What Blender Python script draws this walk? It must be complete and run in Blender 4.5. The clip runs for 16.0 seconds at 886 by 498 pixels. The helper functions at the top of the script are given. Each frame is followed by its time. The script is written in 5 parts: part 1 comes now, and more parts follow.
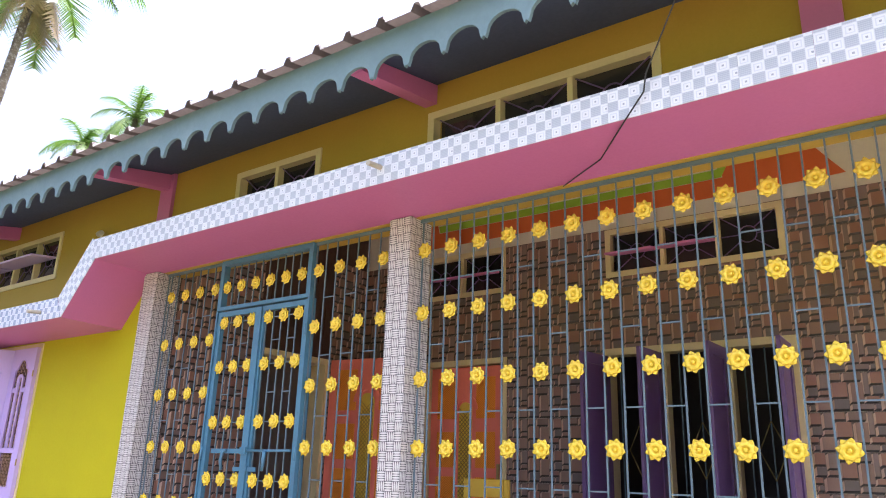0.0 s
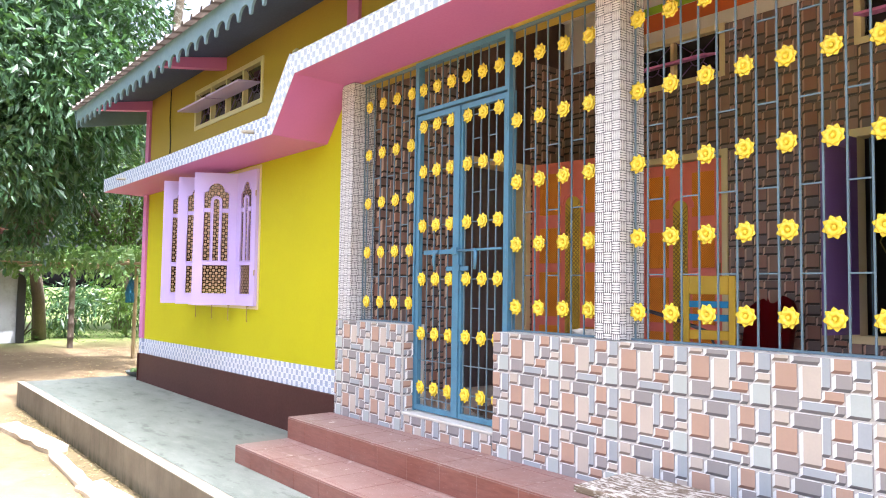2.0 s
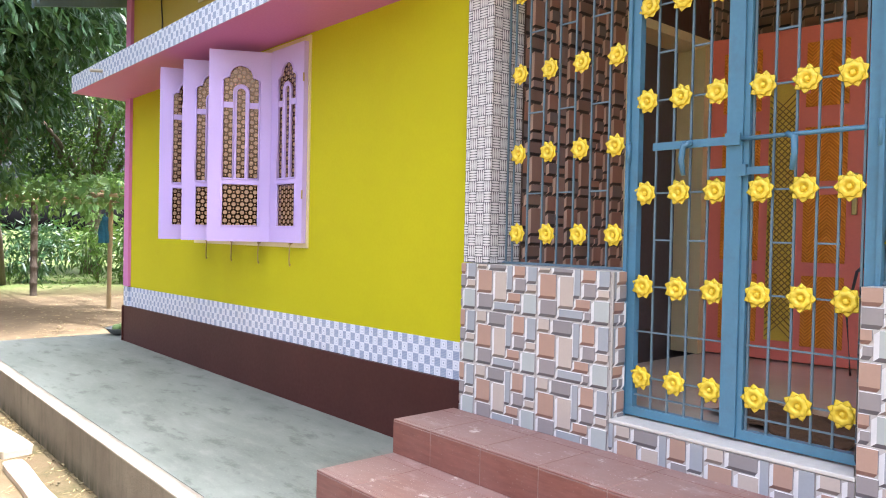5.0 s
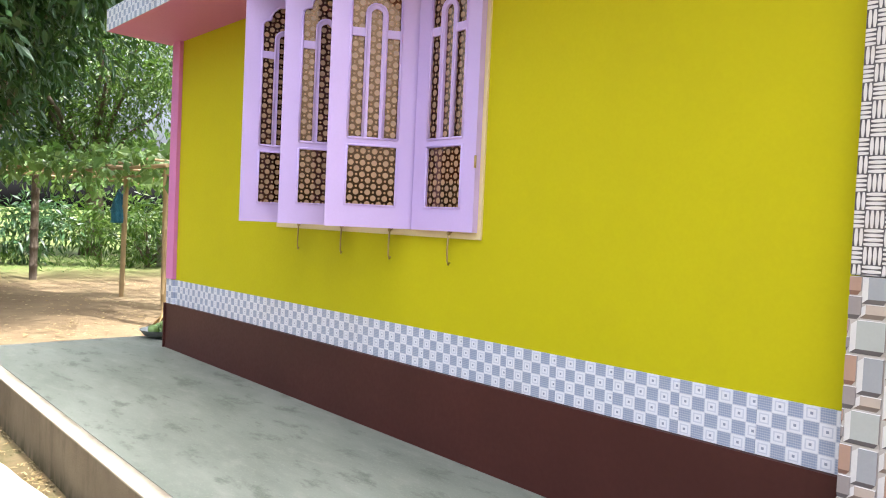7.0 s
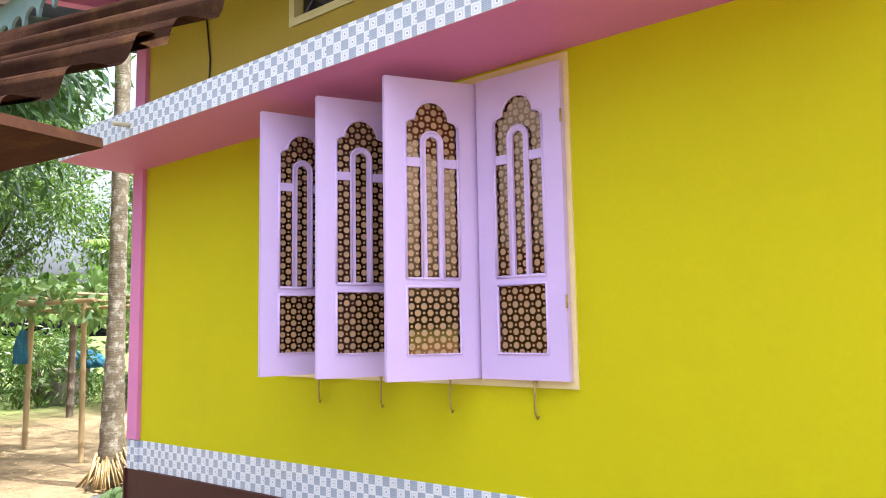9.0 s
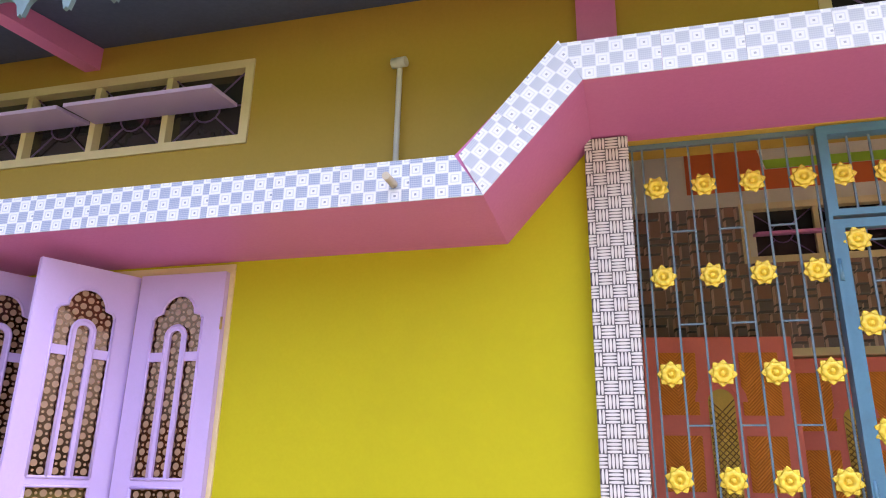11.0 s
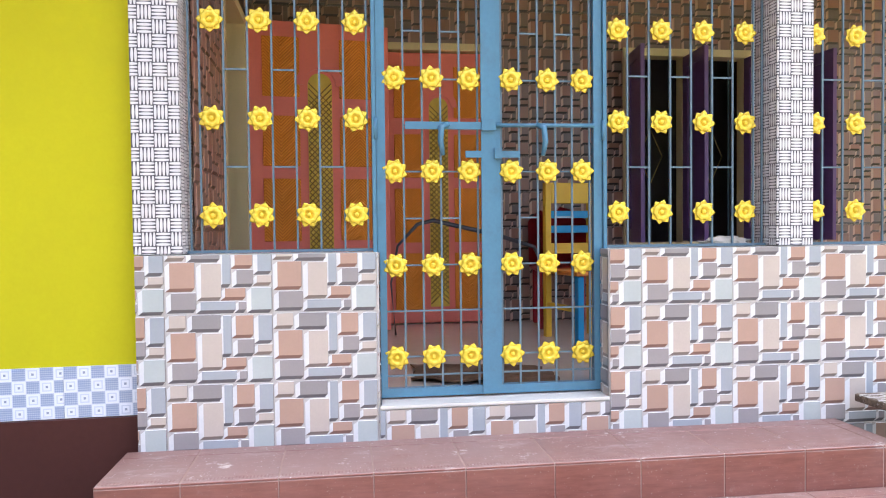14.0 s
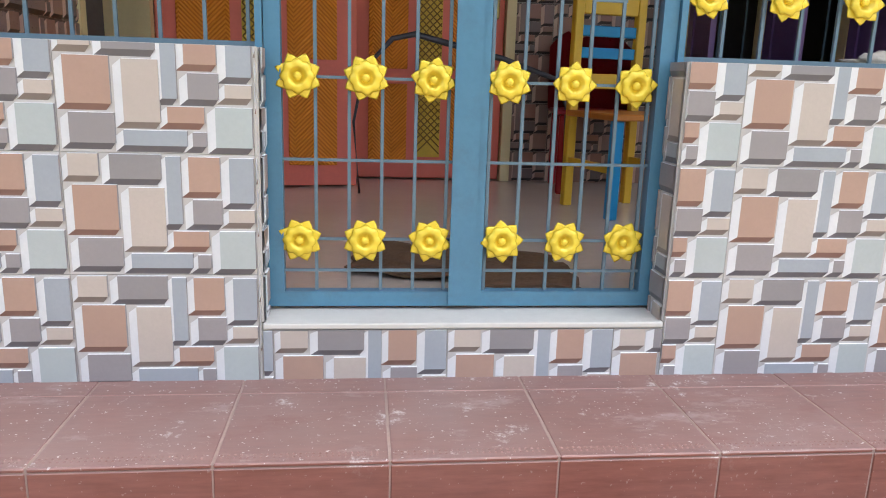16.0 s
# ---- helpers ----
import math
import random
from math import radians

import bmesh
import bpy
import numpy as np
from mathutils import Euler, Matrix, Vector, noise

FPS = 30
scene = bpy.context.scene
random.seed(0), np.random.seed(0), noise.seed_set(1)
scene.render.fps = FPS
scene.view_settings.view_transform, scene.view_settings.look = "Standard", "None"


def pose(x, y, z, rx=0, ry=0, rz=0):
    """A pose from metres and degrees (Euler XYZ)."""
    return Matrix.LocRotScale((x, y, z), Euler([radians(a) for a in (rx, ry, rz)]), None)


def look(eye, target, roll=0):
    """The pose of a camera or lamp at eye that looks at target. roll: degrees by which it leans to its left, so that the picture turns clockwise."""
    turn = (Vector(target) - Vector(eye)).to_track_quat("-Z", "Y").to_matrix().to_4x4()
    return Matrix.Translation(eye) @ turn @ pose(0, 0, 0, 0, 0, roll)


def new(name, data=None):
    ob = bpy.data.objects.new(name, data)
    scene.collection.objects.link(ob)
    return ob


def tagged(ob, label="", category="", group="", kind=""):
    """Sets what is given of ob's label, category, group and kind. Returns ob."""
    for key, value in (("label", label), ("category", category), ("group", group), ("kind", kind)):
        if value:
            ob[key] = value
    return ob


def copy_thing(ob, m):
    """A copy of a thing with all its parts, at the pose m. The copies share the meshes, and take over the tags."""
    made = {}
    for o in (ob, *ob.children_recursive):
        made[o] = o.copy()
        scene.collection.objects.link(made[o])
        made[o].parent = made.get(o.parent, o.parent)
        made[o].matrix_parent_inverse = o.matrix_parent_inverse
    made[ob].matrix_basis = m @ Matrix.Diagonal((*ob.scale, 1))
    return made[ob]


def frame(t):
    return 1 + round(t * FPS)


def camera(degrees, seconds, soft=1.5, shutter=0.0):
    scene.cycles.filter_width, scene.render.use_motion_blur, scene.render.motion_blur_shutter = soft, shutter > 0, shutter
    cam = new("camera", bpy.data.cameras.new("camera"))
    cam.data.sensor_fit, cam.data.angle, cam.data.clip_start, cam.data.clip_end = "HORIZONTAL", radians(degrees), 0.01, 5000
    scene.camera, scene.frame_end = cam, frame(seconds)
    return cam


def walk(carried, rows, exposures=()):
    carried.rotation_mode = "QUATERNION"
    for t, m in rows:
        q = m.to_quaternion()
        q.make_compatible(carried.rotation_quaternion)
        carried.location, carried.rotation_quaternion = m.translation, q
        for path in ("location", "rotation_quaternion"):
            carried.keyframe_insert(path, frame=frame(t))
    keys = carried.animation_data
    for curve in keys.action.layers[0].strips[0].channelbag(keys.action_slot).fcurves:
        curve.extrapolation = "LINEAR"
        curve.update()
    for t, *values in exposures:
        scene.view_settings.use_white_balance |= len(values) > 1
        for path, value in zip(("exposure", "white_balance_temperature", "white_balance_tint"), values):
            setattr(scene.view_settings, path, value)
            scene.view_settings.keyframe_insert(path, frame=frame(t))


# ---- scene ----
cam = camera(61.8, 16.0, soft=1.05)
PATH = [
    (0, (5.783, -3.494, 1.5), (4.641, -1.96, 2.084), 1.8),
    (0.5, (5.765, -3.477, 1.496), (4.461, -2.058, 2.031), 2.6),
    (1, (5.746, -3.481, 1.476), (4.31, -2.171, 1.946), 3.0),
    (1.5, (5.671, -3.459, 1.445), (4.164, -2.182, 1.758), 2.6),
    (2, (5.474, -3.303, 1.35), (3.918, -2.051, 1.459), 0.8),
    (2.5, (5.319, -3.205, 1.2), (3.744, -1.975, 1.129), 1.4),
    (3, (4.912, -3.172, 1.178), (3.386, -1.884, 1.071), 1.9),
    (3.5, (4.468, -3.005, 1.199), (2.91, -1.755, 1.108), 2.3),
    (4, (3.936, -2.92, 1.201), (2.492, -1.536, 1.183), 1.3),
    (4.5, (3.469, -2.815, 1.217), (1.957, -1.506, 1.177), -0.1),
    (5, (2.907, -2.722, 1.222), (1.402, -1.406, 1.187), 1.2),
    (5.2, (2.717, -2.724, 1.217), (1.242, -1.374, 1.156), 0.6),
    (7.3, (0.554, -2.532, 1.188), (-0.933, -1.196, 1.122), 2.7),
    (7.5, (0.333, -2.534, 1.19), (-1.173, -1.22, 1.129), 1.8),
    (8, (-0.159, -2.57, 1.247), (-1.588, -1.171, 1.227), 1.3),
    (8.5, (-0.275, -2.737, 1.307), (-1.535, -1.184, 1.332), -0.7),
    (9, (-0.061, -2.851, 1.393), (-1.328, -1.318, 1.603), -1.0),
    (9.2, (0.0, -2.879, 1.42), (-1.261, -1.351, 1.7), -0.5),
    (11.3, (0.281, -3.11, 1.576), (0.042, -1.252, 2.277), 0.9),
    (11.5, (0.379, -3.141, 1.552), (0.318, -1.288, 2.302), 0.7),
    (12, (0.596, -3.176, 1.512), (0.845, -1.357, 2.307), -0.2),
    (12.5, (0.73, -3.199, 1.456), (1.009, -1.317, 2.072), -0.7),
    (13, (0.766, -3.176, 1.409), (1.074, -1.232, 1.764), -0.4),
    (13.5, (0.782, -3.15, 1.278), (1.098, -1.186, 1.482), -1.3),
    (14, (0.84, -3.12, 1.18), (1.109, -1.139, 1.124), -0.6),
    (14.5, (0.864, -3.062, 1.138), (1.131, -1.097, 0.878), -0.7),
    (15, (0.973, -2.712, 1.061), (1.283, -0.772, 0.686), 0.9),
    (15.5, (1.182, -2.32, 0.977), (1.34, -0.358, 0.622), 1.5),
    (16, (1.221, -1.776, 1.028), (1.436, 0.161, 0.578), 1.8),
]
walk(cam, [(t, look(eye, target, roll)) for t, eye, target, roll in PATH],
     exposures=[(0.0, 2.34, 5450, 20), (1.0, 2.36, 5450, 20), (1.5, 2.41, 5450, 20), (2.0, 2.74, 5700, 15), (2.5, 2.40, 5700, 15), (3.5, 2.20, 5700, 15), (4.5, 2.35, 5700, 15), (5.2, 2.40, 5700, 15), (7.4, 2.31, 6050, 10), (9.0, 2.49, 6050, 10), (11.3, 2.50, 5500, 24), (12.0, 2.55, 5500, 24), (12.5, 2.55, 5500, 24), (13.0, 2.65, 5500, 24), (14.0, 2.65, 5550, 14), (15.0, 2.42, 5800, 8), (16.0, 2.34, 5800, 8)])

# ---- world, sun, exposure ----
SUN_TO = Vector((0.30, 0.114, 1.0)).normalized()
world = bpy.data.worlds.new("world")
scene.world = world
world.use_nodes = True
wn = world.node_tree
sky = wn.nodes.new("ShaderNodeTexSky")
sky.sky_type = "NISHITA"
sky.sun_disc = False
sky.sun_elevation = math.asin(SUN_TO.z)
sky.sun_rotation = math.atan2(SUN_TO.x, SUN_TO.y)
sky.air_density, sky.dust_density, sky.ozone_density = 0.6, 10.0, 0.5
haze = wn.nodes.new("ShaderNodeHueSaturation")
haze.inputs["Saturation"].default_value = 0.55
wn.links.new(sky.outputs[0], haze.inputs["Color"])
wn.links.new(haze.outputs[0], wn.nodes["Background"].inputs[0])
wn.nodes["Background"].inputs[1].default_value = 0.15
sun = new("sun", bpy.data.lights.new("sun", "SUN"))
sun.data.energy, sun.data.angle, sun.data.color = 2.7, radians(0.6), (1.0, 0.95, 0.86)
sun.rotation_euler = SUN_TO.to_track_quat("Z", "Y").to_euler()


# ---- materials ----
class Nodes:
    """Short-hand for wiring a node tree."""

    def __init__(self, name):
        self.m = bpy.data.materials.new(name)
        self.m.use_nodes = True
        self.t = self.m.node_tree
        self.b = self.t.nodes["Principled BSDF"]

    def n(self, kind, **inputs):
        node = self.t.nodes.new(kind)
        for k, v in inputs.items():
            self.put(node.inputs[k.replace("_", " ")], v)
        return node

    def put(self, socket, v):
        if hasattr(v, "is_output"):
            self.t.links.new(v, socket)
        else:
            socket.default_value = v

    def math(self, op, a, b=0.0, c=0.0):
        node = self.t.nodes.new("ShaderNodeMath")
        node.operation = op
        for i, v in enumerate((a, b, c)):
            self.put(node.inputs[i], v)
        return node.outputs[0]

    def mix(self, fac, a, b, kind="MIX"):
        node = self.t.nodes.new("ShaderNodeMix")
        node.data_type, node.blend_type = "RGBA", kind
        self.put(node.inputs[0], fac)
        for i, v in ((6, a), (7, b)):
            self.put(node.inputs[i], v if hasattr(v, "is_output") else (*v, 1.0))
        return node.outputs[2]

    def ramp(self, fac, lo, hi):
        node = self.t.nodes.new("ShaderNodeMapRange")
        self.put(node.inputs[0], fac)
        node.inputs[1].default_value, node.inputs[2].default_value = lo, hi
        return node.outputs[0]

    def noise(self, scale, detail=4.0, rough=0.6, vec=None):
        node = self.n("ShaderNodeTexNoise", Scale=scale, Detail=detail, Roughness=rough)
        if vec is not None:
            self.put(node.inputs["Vector"], vec)
        return node.outputs[0]

    def coords(self):
        return self.n("ShaderNodeTexCoord").outputs["Object"]

    def world_pos(self):
        return self.n("ShaderNodeNewGeometry").outputs["Position"]

    def xyz(self, vec):
        node = self.n("ShaderNodeSeparateXYZ")
        self.put(node.inputs[0], vec)
        return node.outputs

    def scaled(self, vec, s):
        node = self.n("ShaderNodeMapping")
        self.put(node.inputs["Vector"], vec)
        node.inputs["Scale"].default_value = s
        return node.outputs[0]

    def bump(self, h, strength=0.3, dist=0.01):
        node = self.n("ShaderNodeBump", Strength=strength, Distance=dist, Height=h)
        self.put(self.b.inputs["Normal"], node.outputs[0])

    def done(self, color, rough=0.6, metal=0.0, spec=0.5):
        self.put(self.b.inputs["Base Color"], color if hasattr(color, "is_output") else (*color, 1.0))
        self.put(self.b.inputs["Roughness"], rough)
        self.b.inputs["Metallic"].default_value = metal
        self.b.inputs["Specular IOR Level"].default_value = spec
        return self.m


def dim(c, k):
    return tuple(max(0.0, min(1.0, v * k)) for v in c)


def surface(name, color, rough=0.6, var=0.15, big=1.2, fine=40.0, bump=0.15, metal=0.0, spec=0.5, stain=None, stain_amt=0.0, grain=None, rnd=0.0, dist=0.004):
    """Colour with broad and fine variation, optional stains, fine relief."""
    k = Nodes(name)
    pos = k.world_pos()
    src = k.scaled(pos, grain) if grain else pos
    a = k.noise(big, 5.0, 0.6, pos)
    f = k.noise(fine, 4.0, 0.65, src)
    col = k.mix(k.ramp(a, 0.3, 0.7), dim(color, 1 - var), dim(color, 1 + var * 0.6))
    col = k.mix(k.math("MULTIPLY", k.ramp(f, 0.35, 0.75), 0.5), col, dim(color, 1 - var * 1.6))
    if stain:
        s = k.noise(big * 2.7, 8.0, 0.7, pos)
        col = k.mix(k.math("MULTIPLY", k.ramp(s, 0.5, 0.72), stain_amt), col, stain)
    if rnd:
        r = k.n("ShaderNodeObjectInfo").outputs["Random"]
        col = k.mix(k.math("MULTIPLY", r, rnd), col, dim(color, 0.55))
    k.bump(f, bump, dist)
    return k.done(col, k.math("MULTIPLY_ADD", f, 0.18, rough - 0.09), metal, spec)


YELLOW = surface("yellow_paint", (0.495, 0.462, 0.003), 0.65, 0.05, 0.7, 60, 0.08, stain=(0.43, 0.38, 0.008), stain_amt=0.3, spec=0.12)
# Wall yellow turned olive-brown: the eave's shade is put into this colour.
UPPER = surface("shaded_yellow_paint", (0.46, 0.305, 0.030), 0.6, 0.07, 0.8, 50, 0.08, stain=(0.36, 0.27, 0.03), stain_amt=0.3)
PINK = surface("pink_paint", (0.51, 0.15, 0.345), 0.5, 0.06, 0.9, 60, 0.05)
PINK_TRIM = surface("pink_trim_paint", (0.60, 0.19, 0.43), 0.5, 0.06, 0.9, 60, 0.05)
CREAM = surface("cream_paint", (0.74, 0.62, 0.34), 0.45, 0.07, 2.0, 70, 0.06)
CREAM_WALL = surface("cream_wall_paint", (0.70, 0.65, 0.54), 0.6, 0.06, 1.0, 50, 0.05)
WHITE_CEIL = surface("white_ceiling_paint", (0.80, 0.78, 0.74), 0.6, 0.04, 1.0, 50, 0.03)
ORANGE = surface("orange_paint", (0.62, 0.13, 0.02), 0.5, 0.05, 1.0, 50, 0.04)
LIME = surface("lime_paint", (0.32, 0.55, 0.02), 0.5, 0.05, 1.0, 50, 0.04)
LILAC = surface("lilac_paint", (0.55, 0.43, 0.78), 0.35, 0.05, 2.0, 80, 0.05)
PURPLE = surface("purple_paint", (0.15, 0.08, 0.23), 0.35, 0.1, 2.0, 60, 0.06)
PLINTH = surface("brown_plinth_paint", (0.066, 0.021, 0.017), 0.5, 0.15, 1.5, 40, 0.1, spec=0.2)
STEEL = surface("blue_grey_steel_paint", (0.080, 0.205, 0.305), 0.36, 0.12, 3.0, 60, 0.1, stain=(0.07, 0.12, 0.16), stain_amt=0.5)
STEEL_BAR = surface("dull_blue_bar_paint", (0.115, 0.175, 0.215), 0.42, 0.15, 3.0, 60, 0.1)
GOLD = surface("gold_plastic", (0.82, 0.62, 0.045), 0.24, 0.06, 8.0, 90, 0.03, metal=0.15)
VALANCE = surface("grey_blue_valance_paint", (0.15, 0.235, 0.27), 0.5, 0.12, 1.3, 30, 0.08, stain=(0.28, 0.36, 0.38), stain_amt=0.3)
TIN_BLUE = surface("navy_tin", (0.080, 0.108, 0.19), 0.6, 0.15, 1.0, 40, 0.08, spec=0.1)
TIN_TOP = surface("weathered_tin", (0.19, 0.16, 0.14), 0.6, 0.2, 1.4, 30, 0.15, metal=0.2)


def cement_material():
    """Smooth grey-green cement: darker damp smears along the walk, pale scuffs, fine grit."""
    k = Nodes("grey_green_cement")
    pos = k.world_pos()
    smear = k.noise(1.3, 7.0, 0.65, k.scaled(pos, (0.55, 2.0, 1.0)))
    blot = k.noise(4.0, 7.0, 0.7, k.scaled(pos, (0.7, 1.6, 1.0)))
    grit = k.noise(90.0, 3.0, 0.6, pos)
    col = k.mix(k.ramp(smear, 0.32, 0.68), (0.128, 0.146, 0.122), (0.225, 0.245, 0.210))
    col = k.mix(k.math("MULTIPLY", k.ramp(blot, 0.54, 0.64), 0.7), col, (0.078, 0.090, 0.070))
    col = k.mix(k.math("MULTIPLY", k.ramp(blot, 0.46, 0.3), 0.35), col, (0.31, 0.315, 0.275))
    col = k.mix(k.math("MULTIPLY", k.ramp(grit, 0.58, 0.72), 0.3), col, (0.4, 0.39, 0.35))
    k.bump(k.math("ADD", blot, k.math("MULTIPLY", grit, 0.25)), 0.25, 0.006)
    return k.done(col, k.math("MULTIPLY_ADD", smear, 0.3, 0.5))


CEMENT = cement_material()


def kerb_material():
    """Cement kerb: worn top painted pale as if sunlit, side brown as if shaded, moss towards its foot."""
    k = Nodes("cement_kerb")
    pos = k.world_pos()
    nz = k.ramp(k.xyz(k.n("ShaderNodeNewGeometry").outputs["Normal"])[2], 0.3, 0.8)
    broad = k.noise(2.2, 6.0, 0.65, pos)
    drip = k.noise(7.0, 6.0, 0.7, k.scaled(pos, (1.6, 1.0, 0.35)))
    grit = k.noise(60.0, 4.0, 0.65, pos)
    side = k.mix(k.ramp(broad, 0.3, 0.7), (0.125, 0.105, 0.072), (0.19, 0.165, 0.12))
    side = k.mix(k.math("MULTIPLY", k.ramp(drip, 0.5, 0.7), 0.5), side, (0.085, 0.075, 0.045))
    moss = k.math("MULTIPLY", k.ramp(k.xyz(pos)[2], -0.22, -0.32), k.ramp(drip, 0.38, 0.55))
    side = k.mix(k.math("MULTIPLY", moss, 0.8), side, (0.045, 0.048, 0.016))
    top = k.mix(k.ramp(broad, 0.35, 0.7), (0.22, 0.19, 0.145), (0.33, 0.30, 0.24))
    # Facing picks the tone: side shade and top sun are in the colour.
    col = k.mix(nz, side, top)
    col = k.mix(k.math("MULTIPLY", k.ramp(grit, 0.55, 0.75), 0.3), col, (0.1, 0.085, 0.055))
    k.bump(k.math("ADD", grit, k.math("MULTIPLY", broad, 0.6)), 0.4, 0.006)
    return k.done(col, 0.88, 0.0, 0.3)


KERB = kerb_material()
THRESH = surface("pale_sill_tile", (0.62, 0.60, 0.54), 0.35, 0.08, 2.0, 40, 0.06)
FLOOR_IN = surface("beige_floor_tile", (0.66, 0.58, 0.49), 0.15, 0.1, 1.5, 40, 0.03)
RED_DOOR = surface("salmon_red_door_paint", (0.86, 0.23, 0.165), 0.4, 0.07, 1.5, 50, 0.06, spec=0.25)


def carved_material():
    """Orange-stained wood carved with fine slanting flutes."""
    k = Nodes("orange_carved_wood")
    p = k.xyz(k.coords())
    d = k.math("ADD", p[2], k.math("ABSOLUTE", k.math("SUBTRACT", k.math("FLOORED_MODULO", p[0], 0.22), 0.11)))
    w = k.math("SINE", k.math("MULTIPLY", d, 2 * math.pi / 0.022))
    g = k.noise(30.0, 4.0, 0.6, k.world_pos())
    col = k.mix(k.ramp(w, -0.9, 0.5), (0.74, 0.21, 0.012), (0.95, 0.36, 0.03))
    col = k.mix(k.math("MULTIPLY", g, 0.3), col, (0.5, 0.13, 0.02))
    k.bump(w, 0.5, 0.004)
    return k.done(col, 0.42, 0.0, 0.25)


ORANGE_WOOD = carved_material()
GILT = surface("gilt_lattice", (0.74, 0.50, 0.05), 0.4, 0.15, 6.0, 120, 0.5)
DARK_WOOD = surface("dark_grained_laminate", (0.085, 0.045, 0.035), 0.3, 0.3, 2.0, 30, 0.1, grain=(1, 1, 0.06))
BLACK = surface("black_metal", (0.02, 0.02, 0.022), 0.4, 0.2, 4.0, 50, 0.1)
# Base colour kept dark to paint in the shade of unlit rooms.
ROOM_SHADE = surface("painted_room_shade", (0.10, 0.08, 0.08), 0.7, 0.1, 1.0, 30, 0.05)
BRASS = surface("brass", (0.45, 0.34, 0.14), 0.35, 0.15, 6.0, 70, 0.1, metal=0.9)


def step_tile_material():
    """Dusty red-brown ceramic with scuffed, pale wear towards the nosings."""
    k = Nodes("red_brown_step_tile")
    pos = k.world_pos()
    grain = k.noise(26.0, 5.0, 0.65, k.scaled(pos, (0.35, 2.0, 2.6)))
    broad = k.noise(2.2, 5.0, 0.6, pos)
    dust = k.noise(9.0, 9.0, 0.75, pos)
    spots = k.noise(120.0, 2.0, 0.5, pos)
    nz = k.ramp(k.xyz(k.n("ShaderNodeNewGeometry").outputs["Normal"])[2], 0.4, 0.9)
    scuff = k.noise(3.2, 9.0, 0.78, k.scaled(pos, (1.0, 2.4, 1.0)))
    col = k.mix(k.ramp(grain, 0.3, 0.7), (0.150, 0.050, 0.034), (0.225, 0.082, 0.058))
    col = k.mix(k.math("MULTIPLY", k.ramp(broad, 0.4, 0.7), 0.25), col, (0.33, 0.185, 0.155))
    col = k.mix(k.math("MULTIPLY", nz, k.math("MULTIPLY_ADD", k.ramp(broad, 0.3, 0.7), 0.38, 0.30)), col, (0.275, 0.205, 0.185))
    col = k.mix(k.math("MULTIPLY", nz, k.math("MULTIPLY", k.ramp(scuff, 0.55, 0.66), 0.42)), col, (0.46, 0.39, 0.36))
    col = k.mix(k.math("MULTIPLY", nz, k.math("MULTIPLY", k.ramp(scuff, 0.44, 0.34), 0.55)), col, (0.20, 0.085, 0.070))
    col = k.mix(k.math("MULTIPLY", k.math("MULTIPLY_ADD", nz, 0.75, 0.1), k.ramp(dust, 0.6, 0.68)), col, (0.62, 0.58, 0.54))
    col = k.mix(k.math("MULTIPLY", k.math("MULTIPLY_ADD", nz, 0.7, 0.15), k.ramp(spots, 0.69, 0.73)), col, (0.65, 0.62, 0.58))
    k.bump(grain, 0.15, 0.003)
    return k.done(col, k.math("MULTIPLY_ADD", dust, 0.3, 0.3))


RED_STEP = step_tile_material()
GROUT = surface("pale_grout", (0.34, 0.25, 0.21), 0.85, 0.2, 3.0, 60, 0.2)


